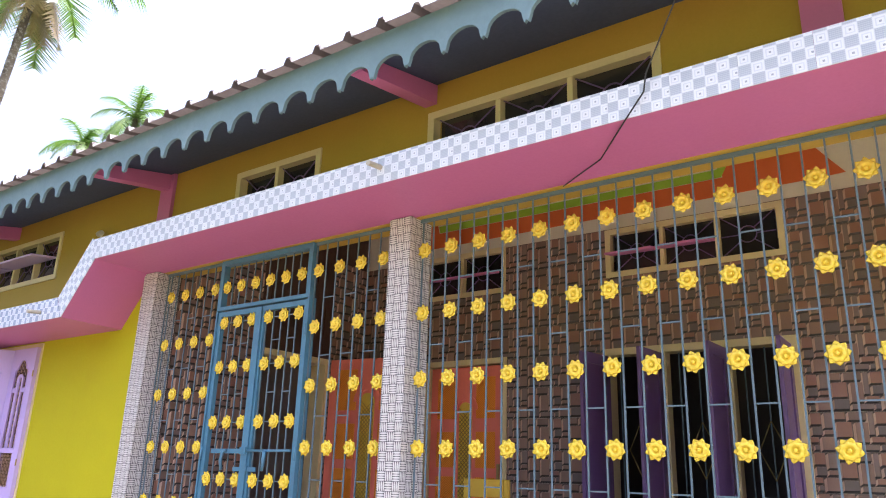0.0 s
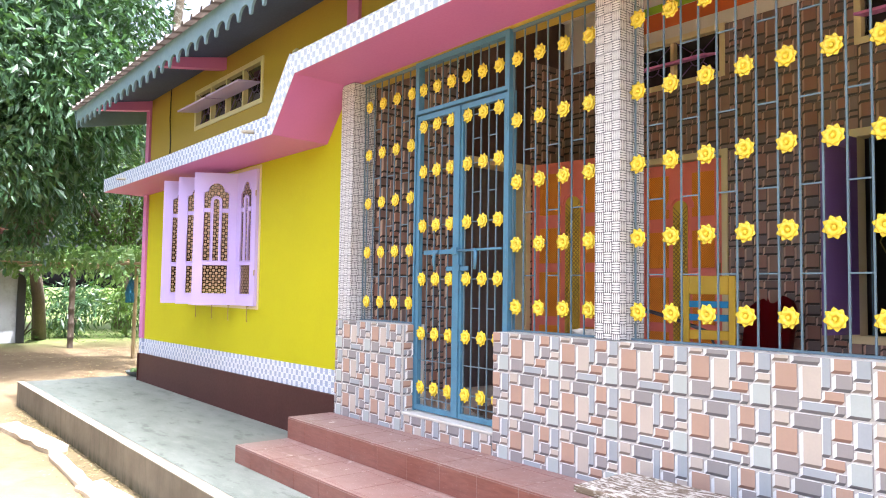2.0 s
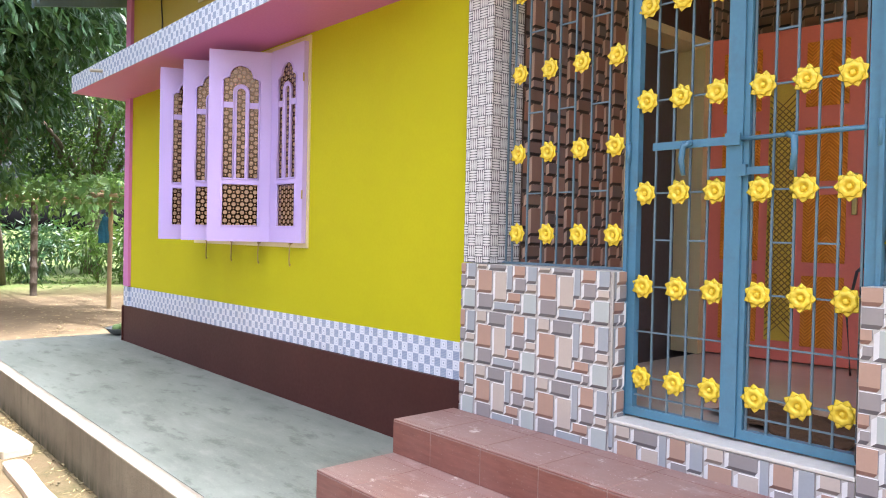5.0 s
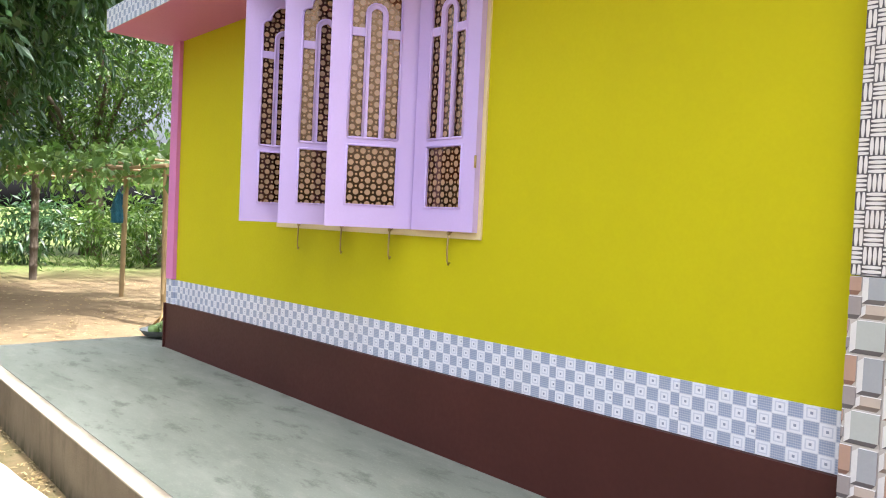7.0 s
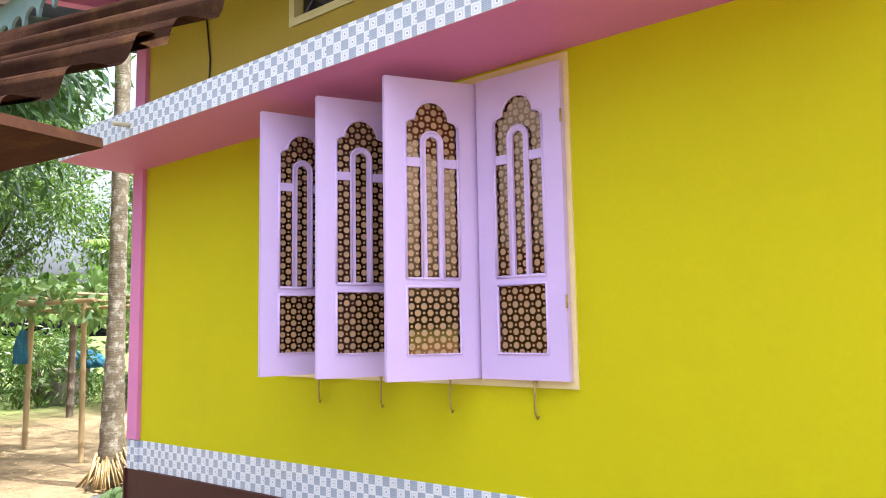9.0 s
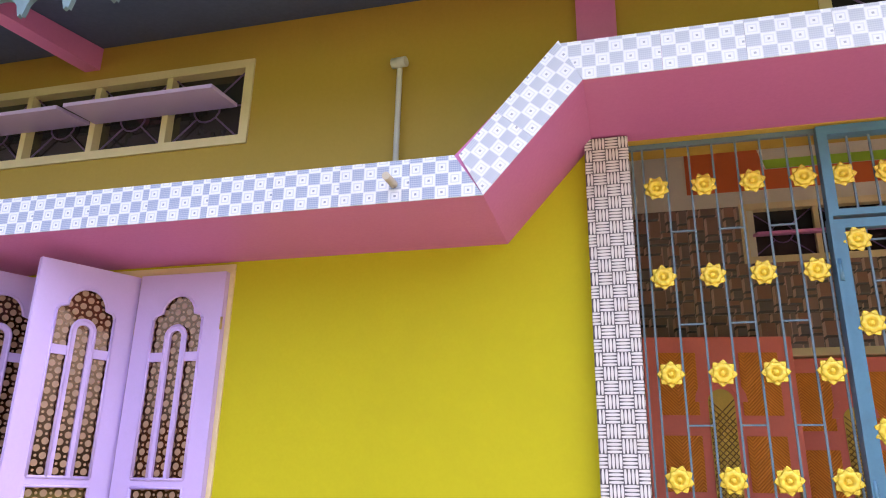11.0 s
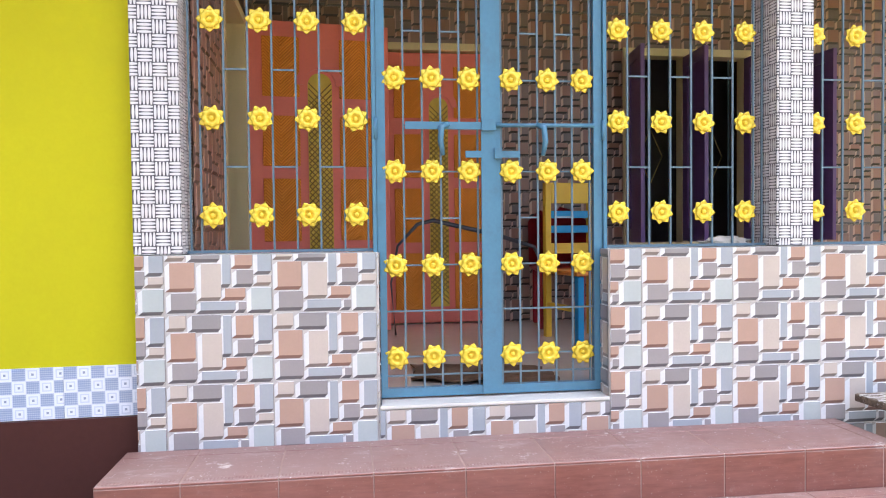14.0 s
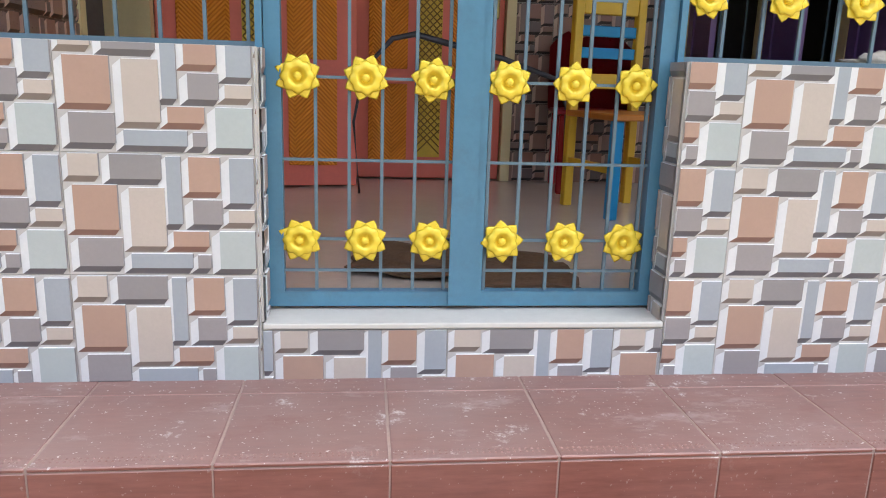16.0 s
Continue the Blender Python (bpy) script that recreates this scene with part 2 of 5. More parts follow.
def check_material(name, blue, white=(0.71, 0.74, 0.81)):
    """Printed tile, four squares high: pale squares with a square ring and a dot, blue squares of fine hatching."""
    k = Nodes(name)
    p = k.xyz(k.coords())
    s = 0.0525
    u = k.math("DIVIDE", p[0], s)
    v = k.math("DIVIDE", p[2], s)
    odd = k.math("FLOORED_MODULO", k.math("ADD", k.math("FLOOR", u), k.math("FLOOR", v)), 2.0)
    fv = k.math("FRACT", v)
    du = k.math("ABSOLUTE", k.math("SUBTRACT", k.math("FRACT", u), 0.5))
    dv = k.math("ABSOLUTE", k.math("SUBTRACT", fv, 0.5))
    d = k.math("MAXIMUM", du, dv)
    ring = k.math("SUBTRACT", k.math("LESS_THAN", d, 0.34), k.math("LESS_THAN", d, 0.25))
    dot = k.math("LESS_THAN", d, 0.09)
    rim = k.math("GREATER_THAN", d, 0.455)
    lines = k.math("GREATER_THAN", k.math("SINE", k.math("MULTIPLY", v, 2 * math.pi * 6)), 0.2)
    hatch = k.math("GREATER_THAN", k.math("SINE", k.math("MULTIPLY", u, 2 * math.pi * 7)), 0.55)
    wash = k.noise(60.0, 3.0, 0.6, k.world_pos())
    a = k.mix(k.math("MULTIPLY", ring, 0.42), white, blue)
    a = k.mix(k.math("MULTIPLY", dot, 0.85), a, dim(blue, 0.6))
    b = k.mix(k.math("MULTIPLY", k.math("ADD", lines, k.math("MULTIPLY", hatch, 0.5)), 0.32), dim(blue, 0.92), dim(white, 0.9))
    b = k.mix(k.math("MULTIPLY", k.ramp(fv, 0.1, 0.9), 0.25), b, dim(blue, 0.75))
    col = k.mix(odd, a, b)
    col = k.mix(k.math("MULTIPLY", rim, 0.5), col, dim(white, 0.92))
    col = k.mix(k.math("MULTIPLY", k.ramp(wash, 0.4, 0.75), 0.14), col, dim(white, 0.65))
    dirt = k.noise(2.0, 6.0, 0.7, k.world_pos())
    col = k.mix(k.math("MULTIPLY", k.ramp(dirt, 0.52, 0.75), 0.2), col, (0.42, 0.4, 0.36))
    return k.done(col, 0.22)


CHECK = check_material("blue_check_tile", (0.275, 0.34, 0.495))
CHECK_GREY = check_material("grey_check_tile", (0.43, 0.48, 0.58))


def weave_material():
    """Basket-weave relief tile: white strands over dark grey gaps."""
    k = Nodes("white_basket_weave_tile")
    p = k.xyz(k.coords())
    s = 0.056
    u = k.math("DIVIDE", k.math("ADD", p[0], p[1]), s)
    v = k.math("DIVIDE", p[2], s)
    odd = k.math("FLOORED_MODULO", k.math("ADD", k.math("FLOOR", u), k.math("FLOOR", v)), 2.0)
    fu, fv = k.math("FRACT", u), k.math("FRACT", v)

    def strand(across, along):
        w = k.math("ABSOLUTE", k.math("SUBTRACT", k.math("FRACT", k.math("MULTIPLY", across, 4.0)), 0.5))
        e = k.math("ABSOLUTE", k.math("SUBTRACT", along, 0.5))
        width = k.math("SUBTRACT", 0.40, k.math("MULTIPLY", k.math("POWER", e, 2.0), 0.75))
        # Strand ends fade to dark, painting the shade where they dive under.
        return k.math("MULTIPLY", k.ramp(k.math("SUBTRACT", width, w), -0.03, 0.05), k.ramp(e, 0.5, 0.47))

    h = strand(fv, fu)
    w = strand(fu, fv)
    both = k.math("ADD", k.math("MULTIPLY", h, odd), k.math("MULTIPLY", w, k.math("SUBTRACT", 1.0, odd)))
    wear = k.noise(7.0, 6.0, 0.7, k.world_pos())
    col = k.mix(both, (0.080, 0.075, 0.085), (0.67, 0.655, 0.64))
    col = k.mix(k.math("MULTIPLY", k.ramp(wear, 0.5, 0.75), 0.25), col, (0.42, 0.35, 0.28))
    k.bump(both, 0.6, 0.004)
    return k.done(col, 0.4)


WEAVE = weave_material()


def film_material():
    """Brown mirror film with tan discs of two sizes, behind shiny glass."""
    k = Nodes("patterned_window_glass")
    p = k.xyz(k.coords())
    s = 0.062

    def discs(ox, oz, r):
        a = k.math("SUBTRACT", k.math("FRACT", k.math("DIVIDE", k.math("ADD", p[0], ox), s)), 0.5)
        b = k.math("SUBTRACT", k.math("FRACT", k.math("DIVIDE", k.math("ADD", p[2], oz), s)), 0.5)
        d = k.math("SQRT", k.math("ADD", k.math("MULTIPLY", a, a), k.math("MULTIPLY", b, b)))
        return k.math("LESS_THAN", d, r)

    big = k.math("MAXIMUM", discs(0.0, 0.0, 0.245), discs(s / 2, s / 2, 0.245))
    small = k.math("MAXIMUM", discs(s / 2, 0.0, 0.10), discs(0.0, s / 2, 0.10))
    m = k.math("MAXIMUM", big, small)
    # mirror-coated brown film; the discs are matt and tan
    col = k.mix(m, (0.115, 0.056, 0.016), (0.35, 0.225, 0.132))
    out = k.done(col, k.math("MULTIPLY_ADD", m, 0.35, 0.07), 1.0)
    k.put(k.b.inputs["Metallic"], k.math("SUBTRACT", 0.92, k.math("MULTIPLY", m, 0.75)))
    k.b.inputs["Coat Weight"].default_value = 0.6
    k.b.inputs["Coat Roughness"].default_value = 0.04
    return out


FILM = film_material()
GLASS_DARK = surface("dark_window_glass", (0.03, 0.028, 0.03), 0.06, 0.2, 2.0, 10, 0.0, spec=0.8)


# ---- building blocks ----
def box(bm, x0, x1, y0, y1, z0, z1, mi=0):
    v = [bm.verts.new((x, y, z)) for x in (x0, x1) for y in (y0, y1) for z in (z0, z1)]
    for q in ((0, 1, 3, 2), (4, 6, 7, 5), (0, 4, 5, 1), (2, 3, 7, 6), (0, 2, 6, 4), (1, 5, 7, 3)):
        bm.faces.new([v[i] for i in q]).material_index = mi
    return v


def boxes(*rows):
    bm = bmesh.new()
    for r in rows:
        box(bm, *r)
    return bm


def soft_box(x0, x1, y0, y1, z0, z1, r=0.006, seg=2):
    bm = boxes((x0, x1, y0, y1, z0, z1))
    bmesh.ops.bevel(bm, geom=bm.edges[:], offset=r, segments=seg, affect="EDGES", profile=0.5)
    return bm


def extrude(points, depth, axis="y"):
    """A slab whose outline is given in x and z, from y 0 to depth."""
    bm = bmesh.new()
    f = bm.faces.new([bm.verts.new((x, 0, z)) for x, z in points])
    out = bmesh.ops.extrude_face_region(bm, geom=[f])
    for v in (g for g in out["geom"] if isinstance(g, bmesh.types.BMVert)):
        v.co.y += depth
    bmesh.ops.recalc_face_normals(bm, faces=bm.faces[:])
    return bm


def tube(bm, a, b, r0, r1=None, seg=8, caps=True):
    a, b = Vector(a), Vector(b)
    r1 = r0 if r1 is None else r1
    q = (b - a).to_track_quat("Z", "Y")
    rings = []
    for p, r in ((a, r0), (b, r1)):
        rings.append([bm.verts.new(p + q @ Vector((r * math.cos(2 * math.pi * i / seg), r * math.sin(2 * math.pi * i / seg), 0))) for i in range(seg)])
    for i in range(seg):
        bm.faces.new((rings[0][i], rings[0][(i + 1) % seg], rings[1][(i + 1) % seg], rings[1][i])).smooth = True
    if caps:
        bm.faces.new(rings[0][::-1])
        bm.faces.new(rings[1])


def limb(bm, pts, radii, seg=8, ref=None):
    """A tapering tube along several points, its rings turned alike."""
    pts = [Vector(p) for p in pts]
    whole = pts[-1] - pts[0]
    ref = Vector(ref) if ref else Vector((0, 0, 1)) if abs(whole.z) < 0.6 * whole.length else Vector((1, 0, 0))
    rings = []
    for i, p in enumerate(pts):
        d = (pts[min(i + 1, len(pts) - 1)] - pts[max(i - 1, 0)]).normalized()
        u = d.cross(ref)
        u = u.normalized() if u.length > 1e-4 else Vector((0, 1, 0))
        w = d.cross(u)
        rings.append([bm.verts.new(p + (u * math.cos(2 * math.pi * j / seg) + w * math.sin(2 * math.pi * j / seg)) * radii[i]) for j in range(seg)])
    for a, b in zip(rings, rings[1:]):
        for j in range(seg):
            bm.faces.new((a[j], a[(j + 1) % seg], b[(j + 1) % seg], b[j])).smooth = True
    bm.faces.new(rings[0][::-1])
    bm.faces.new(rings[-1])


def mesh_of(name, bm, *mats):
    me = bpy.data.meshes.new(name)
    bm.normal_update()
    bm.to_mesh(me)
    bm.free()
    for m in mats:
        me.materials.append(m)
    return me


def part(name, bm, material, parent, label=""):
    ob = new(name, mesh_of(name, bm, *(material if isinstance(material, tuple) else (material,))))
    ob.parent = parent
    return tagged(ob, label)


def piece(name, me, parent, m):
    ob = new(name, me)
    ob.parent = parent
    ob.matrix_basis = m
    return ob


def thing(name, label, category, m=None, group=""):
    ob = new(name)
    ob.empty_display_size = 0.1
    ob.matrix_basis = m or Matrix()
    return tagged(ob, label, category, group)


def structure(name, bm, material, label="", category=""):
    ob = new(name, mesh_of(name, bm, *(material if isinstance(material, tuple) else (material,))))
    return tagged(ob, label, category, kind="structure")


# ---- large structure ----
GZ0 = -0.30      # yard level; the walkway is at 0
XL, XR = -5.50, 6.60
YB = 2.57        # back wall of the veranda
FL = 0.44        # veranda floor

win = (-3.62, -1.72, 1.16, 2.58)
wall = boxes((XL, win[0], 0.02, 0.22, 0, 2.75), (win[1], -0.46, 0.02, 0.22, 0, 2.75), (win[0], win[1], 0.02, 0.22, 0, win[2]), (win[0], win[1], 0.02, 0.22, win[3], 2.75),
             (XL, XL + 0.2, 0.22, 6.0, 0, 4.15))
tri = extrude(((-0.46, 0.0), (0.03, 0.0), (0.03, 3.082), (-0.03, 3.05), (-0.29, 2.75), (-0.46, 2.75)), 0.2)
tri.verts.index_update()
base = [wall.verts.new((q.co.x, q.co.y + 0.02, q.co.z)) for q in tri.verts]
for f in tri.faces:
    wall.faces.new([base[q.index] for q in f.verts])
tri.free()
wall_front = structure("wall_front", wall, YELLOW, "smooth yellow painted front wall of the house", "wall")
vents = [(-3.65, -1.70, 3.29, 3.78), (1.06, 2.02, 3.36, 3.805), (3.02, 4.60, 3.36, 3.80)]
up = bmesh.new()
box(up, XL, vents[0][0], 0.02, 0.22, 2.75, 4.02)
box(up, vents[0][1], -0.46, 0.02, 0.22, 2.75, 4.02)
tri = extrude(((-0.46, 2.75), (-0.29, 2.75), (-0.03, 3.05), (0.0, 3.082), (0.0, 4.02), (-0.46, 4.02)), 0.2)
tri.verts.index_update()
base = [up.verts.new((q.co.x, q.co.y + 0.02, q.co.z)) for q in tri.verts]
for f in tri.faces:
    up.faces.new([base[q.index] for q in f.verts])
tri.free()
x = 0.0
for a, b, c, d in vents:
    if a > 0:
        box(up, x, a, 0.02, 0.22, 3.08, 4.02)
    box(up, a, b, 0.02, 0.22, 2.75 if a < -1 else 3.08, c)
    box(up, a, b, 0.02, 0.22, d, 4.02)
    x = max(b, 0.0)
box(up, x, XR, 0.02, 0.22, 3.08, 4.02)
wall_upper = structure("wall_upper", up, UPPER, "upper wall below the eave, yellow made olive by painted-in shade", "wall")
structure("wall_right", boxes((XR - 0.2, XR, 2.57, 6.0, 0, 4.15), (XR - 0.2, XR, 0.22, 2.57, 0, 1.08), (XR - 0.2, XR, 0.22, 2.57, 3.3, 4.15), (5.84, XR, 0.02, 0.22, 0, 3.08)), YELLOW, "yellow painted wall at the end of the veranda", "wall")
structure("wall_rear", boxes((XL, XR, 6.0, 6.2, 0, 4.6)), ROOM_SHADE, "plain wall at the rear of the house", "wall")
plinth = extrude(((XL - 0.02, 0), (0.024, 0), (0.024, 0.432), (XL - 0.02, 0.388)), 0.025)
for v in plinth.verts:
    v.co.y -= 0.005
box(plinth, XL - 0.04, XL - 0.02, -0.02, 6.0, 0, 0.388)
structure("plinth", plinth, PLINTH, "dark brown painted plinth along the wall", "plinth")
structure("pilaster_1", boxes((XL - 0.02, XL + 0.125, -0.012, 0.02, 0.605, 2.64), (XL - 0.02, XL + 0.125, -0.012, 0.02, 2.83, 4.0)), PINK_TRIM, "pink painted corner pilaster", "pilaster")
structure("pilaster_2", boxes((0.005, 0.19, -0.012, 0.02, 3.27, 4.0)), PINK_TRIM, "pink painted pilaster above the canopy", "pilaster")
structure("pilaster_3", boxes((5.3, 5.48, -0.012, 0.02, 3.29, 4.0)), PINK_TRIM, "pink painted pilaster above the canopy", "pilaster")

# canopy slab with a slanting step, pink below and cement above
prof_b = [(-5.64, 2.64), (-0.34, 2.64), (0.05, 3.085), (XR, 3.085)]
prof_t = [(-5.64, 2.832), (-0.455, 2.832), (-0.035, 3.272), (XR, 3.272)]
can = bmesh.new()
for i in range(3):
    (a, b), (c, d) = prof_b[i], prof_b[i + 1]
    (e, f), (g, h) = prof_t[i], prof_t[i + 1]
    v = [can.verts.new(q) for q in ((a, -0.52, b + 0.013), (c, -0.52, d + 0.013), (g, -0.52, h), (e, -0.52, f), (a, 0.02, b), (c, 0.02, d), (g, 0.02, h), (e, 0.02, f))]
    for q in ((0, 1, 2, 3), (5, 4, 7, 6), (0, 4, 5, 1), (3, 2, 6, 7)):
        can.faces.new([v[j] for j in q]).material_index = 1 if q == (3, 2, 6, 7) else 0
    if i == 0:
        can.faces.new([v[j] for j in (0, 3, 7, 4)])
    if i == 2:
        can.faces.new([v[j] for j in (1, 5, 6, 2)])
canopy = structure("canopy", can, (PINK, CEMENT), "pink painted concrete canopy stepping up over the veranda", "canopy")


def check_run(parent, material, p0, p1, width, rows, y, back=0.006, lean=(0.0, 0.0)):
    """Printed tiles side by side from p0 to p1 along a sloping or level line."""
    p0, p1 = Vector((p0[0], 0, p0[1])), Vector((p1[0], 0, p1[1]))
    d = p1 - p0
    ang = math.atan2(d.z, d.x)
    n = max(1, round(d.length / 0.3))
    made = {}
    for i in range(n):
        a, b = d.length * i / n, d.length * (i + 1) / n
        k0 = lean[0] if i == 0 else 0.0
        k1 = lean[1] if i == n - 1 else 0.0
        key = (k0, k1)
        if key not in made:
            w = (d.length / n) - 0.0012
            h = width
            made[key] = mesh_of("tile", extrude([(0, 0.001), (w, 0.001), (w + k1, h - 0.001), (k0, h - 0.001)], back), material)
        o = p0 + d.normalized() * a
        piece("tile", made[key], parent, Matrix.Translation((o.x, y, o.z)) @ Matrix.Rotation(-ang, 4, "Y"))


# veranda: dado wall, pillars, floor, side walls, back wall, ceiling
DY = -0.06       # front of the low wall
dado = structure("wall_dado", boxes((0.025, 0.983, DY, 0.14, 0, 1.083), (1.978, 5.84, DY, 0.14, 0, 1.083), (0.983, 1.978, DY + 0.002, 0.14, 0, 0.43)), THRESH, "low veranda wall clad in stepped block-print tiles", "wall")
structure("gate_sill", soft_box(0.985, 1.976, DY - 0.008, 0.13, 0.43, 0.446, 0.004), THRESH, "pale tiled sill under the gate", "sill")
for i, (a, b, c) in enumerate(((0.017, 0.205, -0.05), (2.77, 2.947, -0.035), (5.64, 5.84, -0.035))):
    structure("pillar_%d" % (i + 1), soft_box(a, b, c, 0.185, 1.086, 3.082, 0.006), WEAVE, "square veranda pillar clad in white basket-weave tile", "pillar")
structure("floor", boxes((0.2, 6.4, 0.14, YB, FL - 0.1, FL), (XL + 0.2, 6.4, YB + 0.15, 6.0, FL - 0.1, FL)), FLOOR_IN, "glossy beige tiled veranda floor", "floor")
structure("ceiling", boxes((XL + 0.2, XR - 0.2, 0.22, 6.0, 4.2, 4.26)), WHITE_CEIL, "plain pale ceiling", "ceiling")

bd = (1.10, 2.08, FL, 2.60)      # back door
bw = (3.07, 4.66, 0.99, 2.60)    # back window
va = (1.00, 2.06, 3.24, 3.71)    # vents in the back wall
vb = (3.12, 4.64, 3.24, 3.69)
bwall = boxes((0.0, bd[0], YB, YB + 0.15, FL, 4.2), (bd[1], bw[0], YB, YB + 0.15, FL, 4.2), (bw[1], 6.4, YB, YB + 0.15, FL, 4.2),
              (bd[0], bd[1], YB, YB + 0.15, bd[3], va[2]), (bd[0], bd[1], YB, YB + 0.15, va[3], 4.2),
              (bw[0], bw[1], YB, YB + 0.15, FL, bw[2]), (bw[0], bw[1], YB, YB + 0.15, bw[3], vb[2]), (bw[0], bw[1], YB, YB + 0.15, vb[3], 4.2))
wall_back = structure("wall_back", bwall, CREAM_WALL, "veranda back wall, brown block tiles below a cream top", "wall")
structure("wall_left_inner", boxes((0.0, 0.2, 0.14, 1.1, FL, 4.2), (0.0, 0.2, 2.06, YB, FL, 4.2), (0.0, 0.2, 1.1, 2.06, 2.62, 4.2)), DARK_WOOD, "inner side wall clad in dark wood-grain tile", "wall")
structure("wall_room", boxes((-0.1, 0.0, 0.22, 2.72, 0, 4.2), (XL + 0.2, XR - 0.2, 5.2, 5.3, FL, 4.2)), ROOM_SHADE, "inner room wall with unlit shade in its colour", "wall")
# painted orange and lime band below the ceiling of the veranda
wave = [(0.64, 3.822), (4.95, 3.822), (5.12, 3.83), (5.02, 3.96), (4.90, 4.12), (4.2, 4.12), (4.2, 3.985), (1.22, 3.985), (1.17, 4.19), (0.64, 4.19)]
ob = structure("painted_band_1", extrude(wave, 0.003), ORANGE, "orange painted band along the wall top", "painted band")
ob.location.y = YB - 0.005
ob = structure("painted_band_2", extrude([(1.23, 3.99), (4.19, 3.99), (4.24, 4.08), (4.19, 4.095), (4.15, 4.065), (1.21, 4.065)], 0.003), LIME, "lime green painted stripe along the wall top", "painted band")
ob.location.y = YB - 0.006


# roof: ribbed tin with pink outlookers and a scalloped valance
def roof_z(y):
    return 3.84 + (y + 0.8) * 0.2


rib = bmesh.new()
pitch = 0.247
prev = None
n = int((XR + 0.5 + 6.15) / pitch)
for i in range(n):
    x0 = -6.12 + i * pitch
    for dx, h in ((0.0, 0.0), (0.075, 0.0), (0.095, 0.045), (0.125, 0.045), (0.145, 0.0)):
        cur = [rib.verts.new((x0 + dx, y, roof_z(y) + 0.028 + h)) for y in (-0.90, 6.6)]
        if prev:
            rib.faces.new((prev[0], cur[0], cur[1], prev[1]))
        prev = cur
bmesh.ops.solidify(rib, geom=rib.faces[:], thickness=0.006)
roof = structure("roof", rib, TIN_TOP, "weathered ribbed tin roof", "roof")
ub = bmesh.new()
v = [ub.verts.new((x, y, roof_z(y) + dz)) for dz in (0.0, 0.02) for x, y in ((-6.08, -0.78), (XR + 0.4, -0.78), (XR + 0.4, 6.5), (-6.08, 6.5))]
for q in ((3, 2, 1, 0), (4, 5, 6, 7), (0, 1, 5, 4), (2, 3, 7, 6), (1, 2, 6, 5), (3, 0, 4, 7)):
    ub.faces.new([v[i] for i in q])
structure("roof_lining", ub, TIN_BLUE, "dark navy lining under the eave", "roof lining")

val = thing("valance", "grey-blue painted eave board with a scalloped lower edge", "eave board")
sc = 0.2465
pts = [(0, 0.27)]
pts.append((0, 0.012))
pts += [(0.012, 0.0), (0.022, 0.03)]
for i in range(11):
    a = math.pi - math.pi * i / 10
    pts.append((sc / 2 + 0.1 * math.cos(a), 0.035 + 0.075 * math.sin(a)))
pts += [(sc - 0.022, 0.03), (sc - 0.012, 0.0), (sc, 0.012), (sc, 0.27)]
scal = mesh_of("board", extrude(pts[::-1], 0.022), VALANCE)
for i in range(int((XR + 0.3 + 6.1) / sc)):
    piece("board", scal, val, Matrix.Translation((-6.11 + i * sc, -0.815, 3.59)))
side = part("end_board", boxes((0, 0.02, 0, 1.6, 0, 0.24)), VALANCE, val)
side.matrix_basis = Matrix.Translation((-6.13, -0.8, 3.615)) @ Matrix.Rotation(math.atan(0.2), 4, "X")

for x in (-5.43, -2.75, 0.10, 3.03, 5.9):
    bk = thing("outlooker", "pink painted timber bracket under the eave", "bracket", Matrix.Translation((x, 0, 0)), "brackets under the eave")
    bm = bmesh.new()
    v = [bm.verts.new((sx * 0.05, y, z)) for sx in (-1, 1) for y, z in ((0.02, 4.0), (-0.79, roof_z(-0.79) - 0.002), (-0.79, roof_z(-0.79) - 0.075), (-0.70, roof_z(-0.7) - 0.105), (0.02, 3.86))]
    bm.faces.new(v[:5][::-1])
    bm.faces.new(v[5:])
    for i in range(5):
        j = (i + 1) % 5
        bm.faces.new((v[i], v[j], v[5 + j], v[5 + i]))
    bmesh.ops.recalc_face_normals(bm, faces=bm.faces[:])
    part("arm", bm, PINK_TRIM, bk)

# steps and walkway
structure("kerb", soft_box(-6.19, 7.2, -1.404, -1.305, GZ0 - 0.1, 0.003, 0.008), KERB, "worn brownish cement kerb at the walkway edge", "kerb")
structure("walkway", boxes((-6.18, 7.2, -1.303, -0.005, GZ0 - 0.1, 0.0), (-6.18, -5.56, -0.005, 3.0, GZ0 - 0.1, 0.0)), CEMENT, "grey cement walkway raised along the house front", "walkway")
SX0, SX1 = -0.02, 3.035
structure("steps", boxes((SX0 + 0.002, SX1 - 0.002, -0.9075, -0.064, 0.0, 0.1325), (SX0 + 0.002, SX1 - 0.002, -0.4675, -0.064, 0.1325, 0.3025)), GROUT, "two tiled entrance steps, red-brown and dusty", "steps")
steps = bpy.data.objects["steps"]


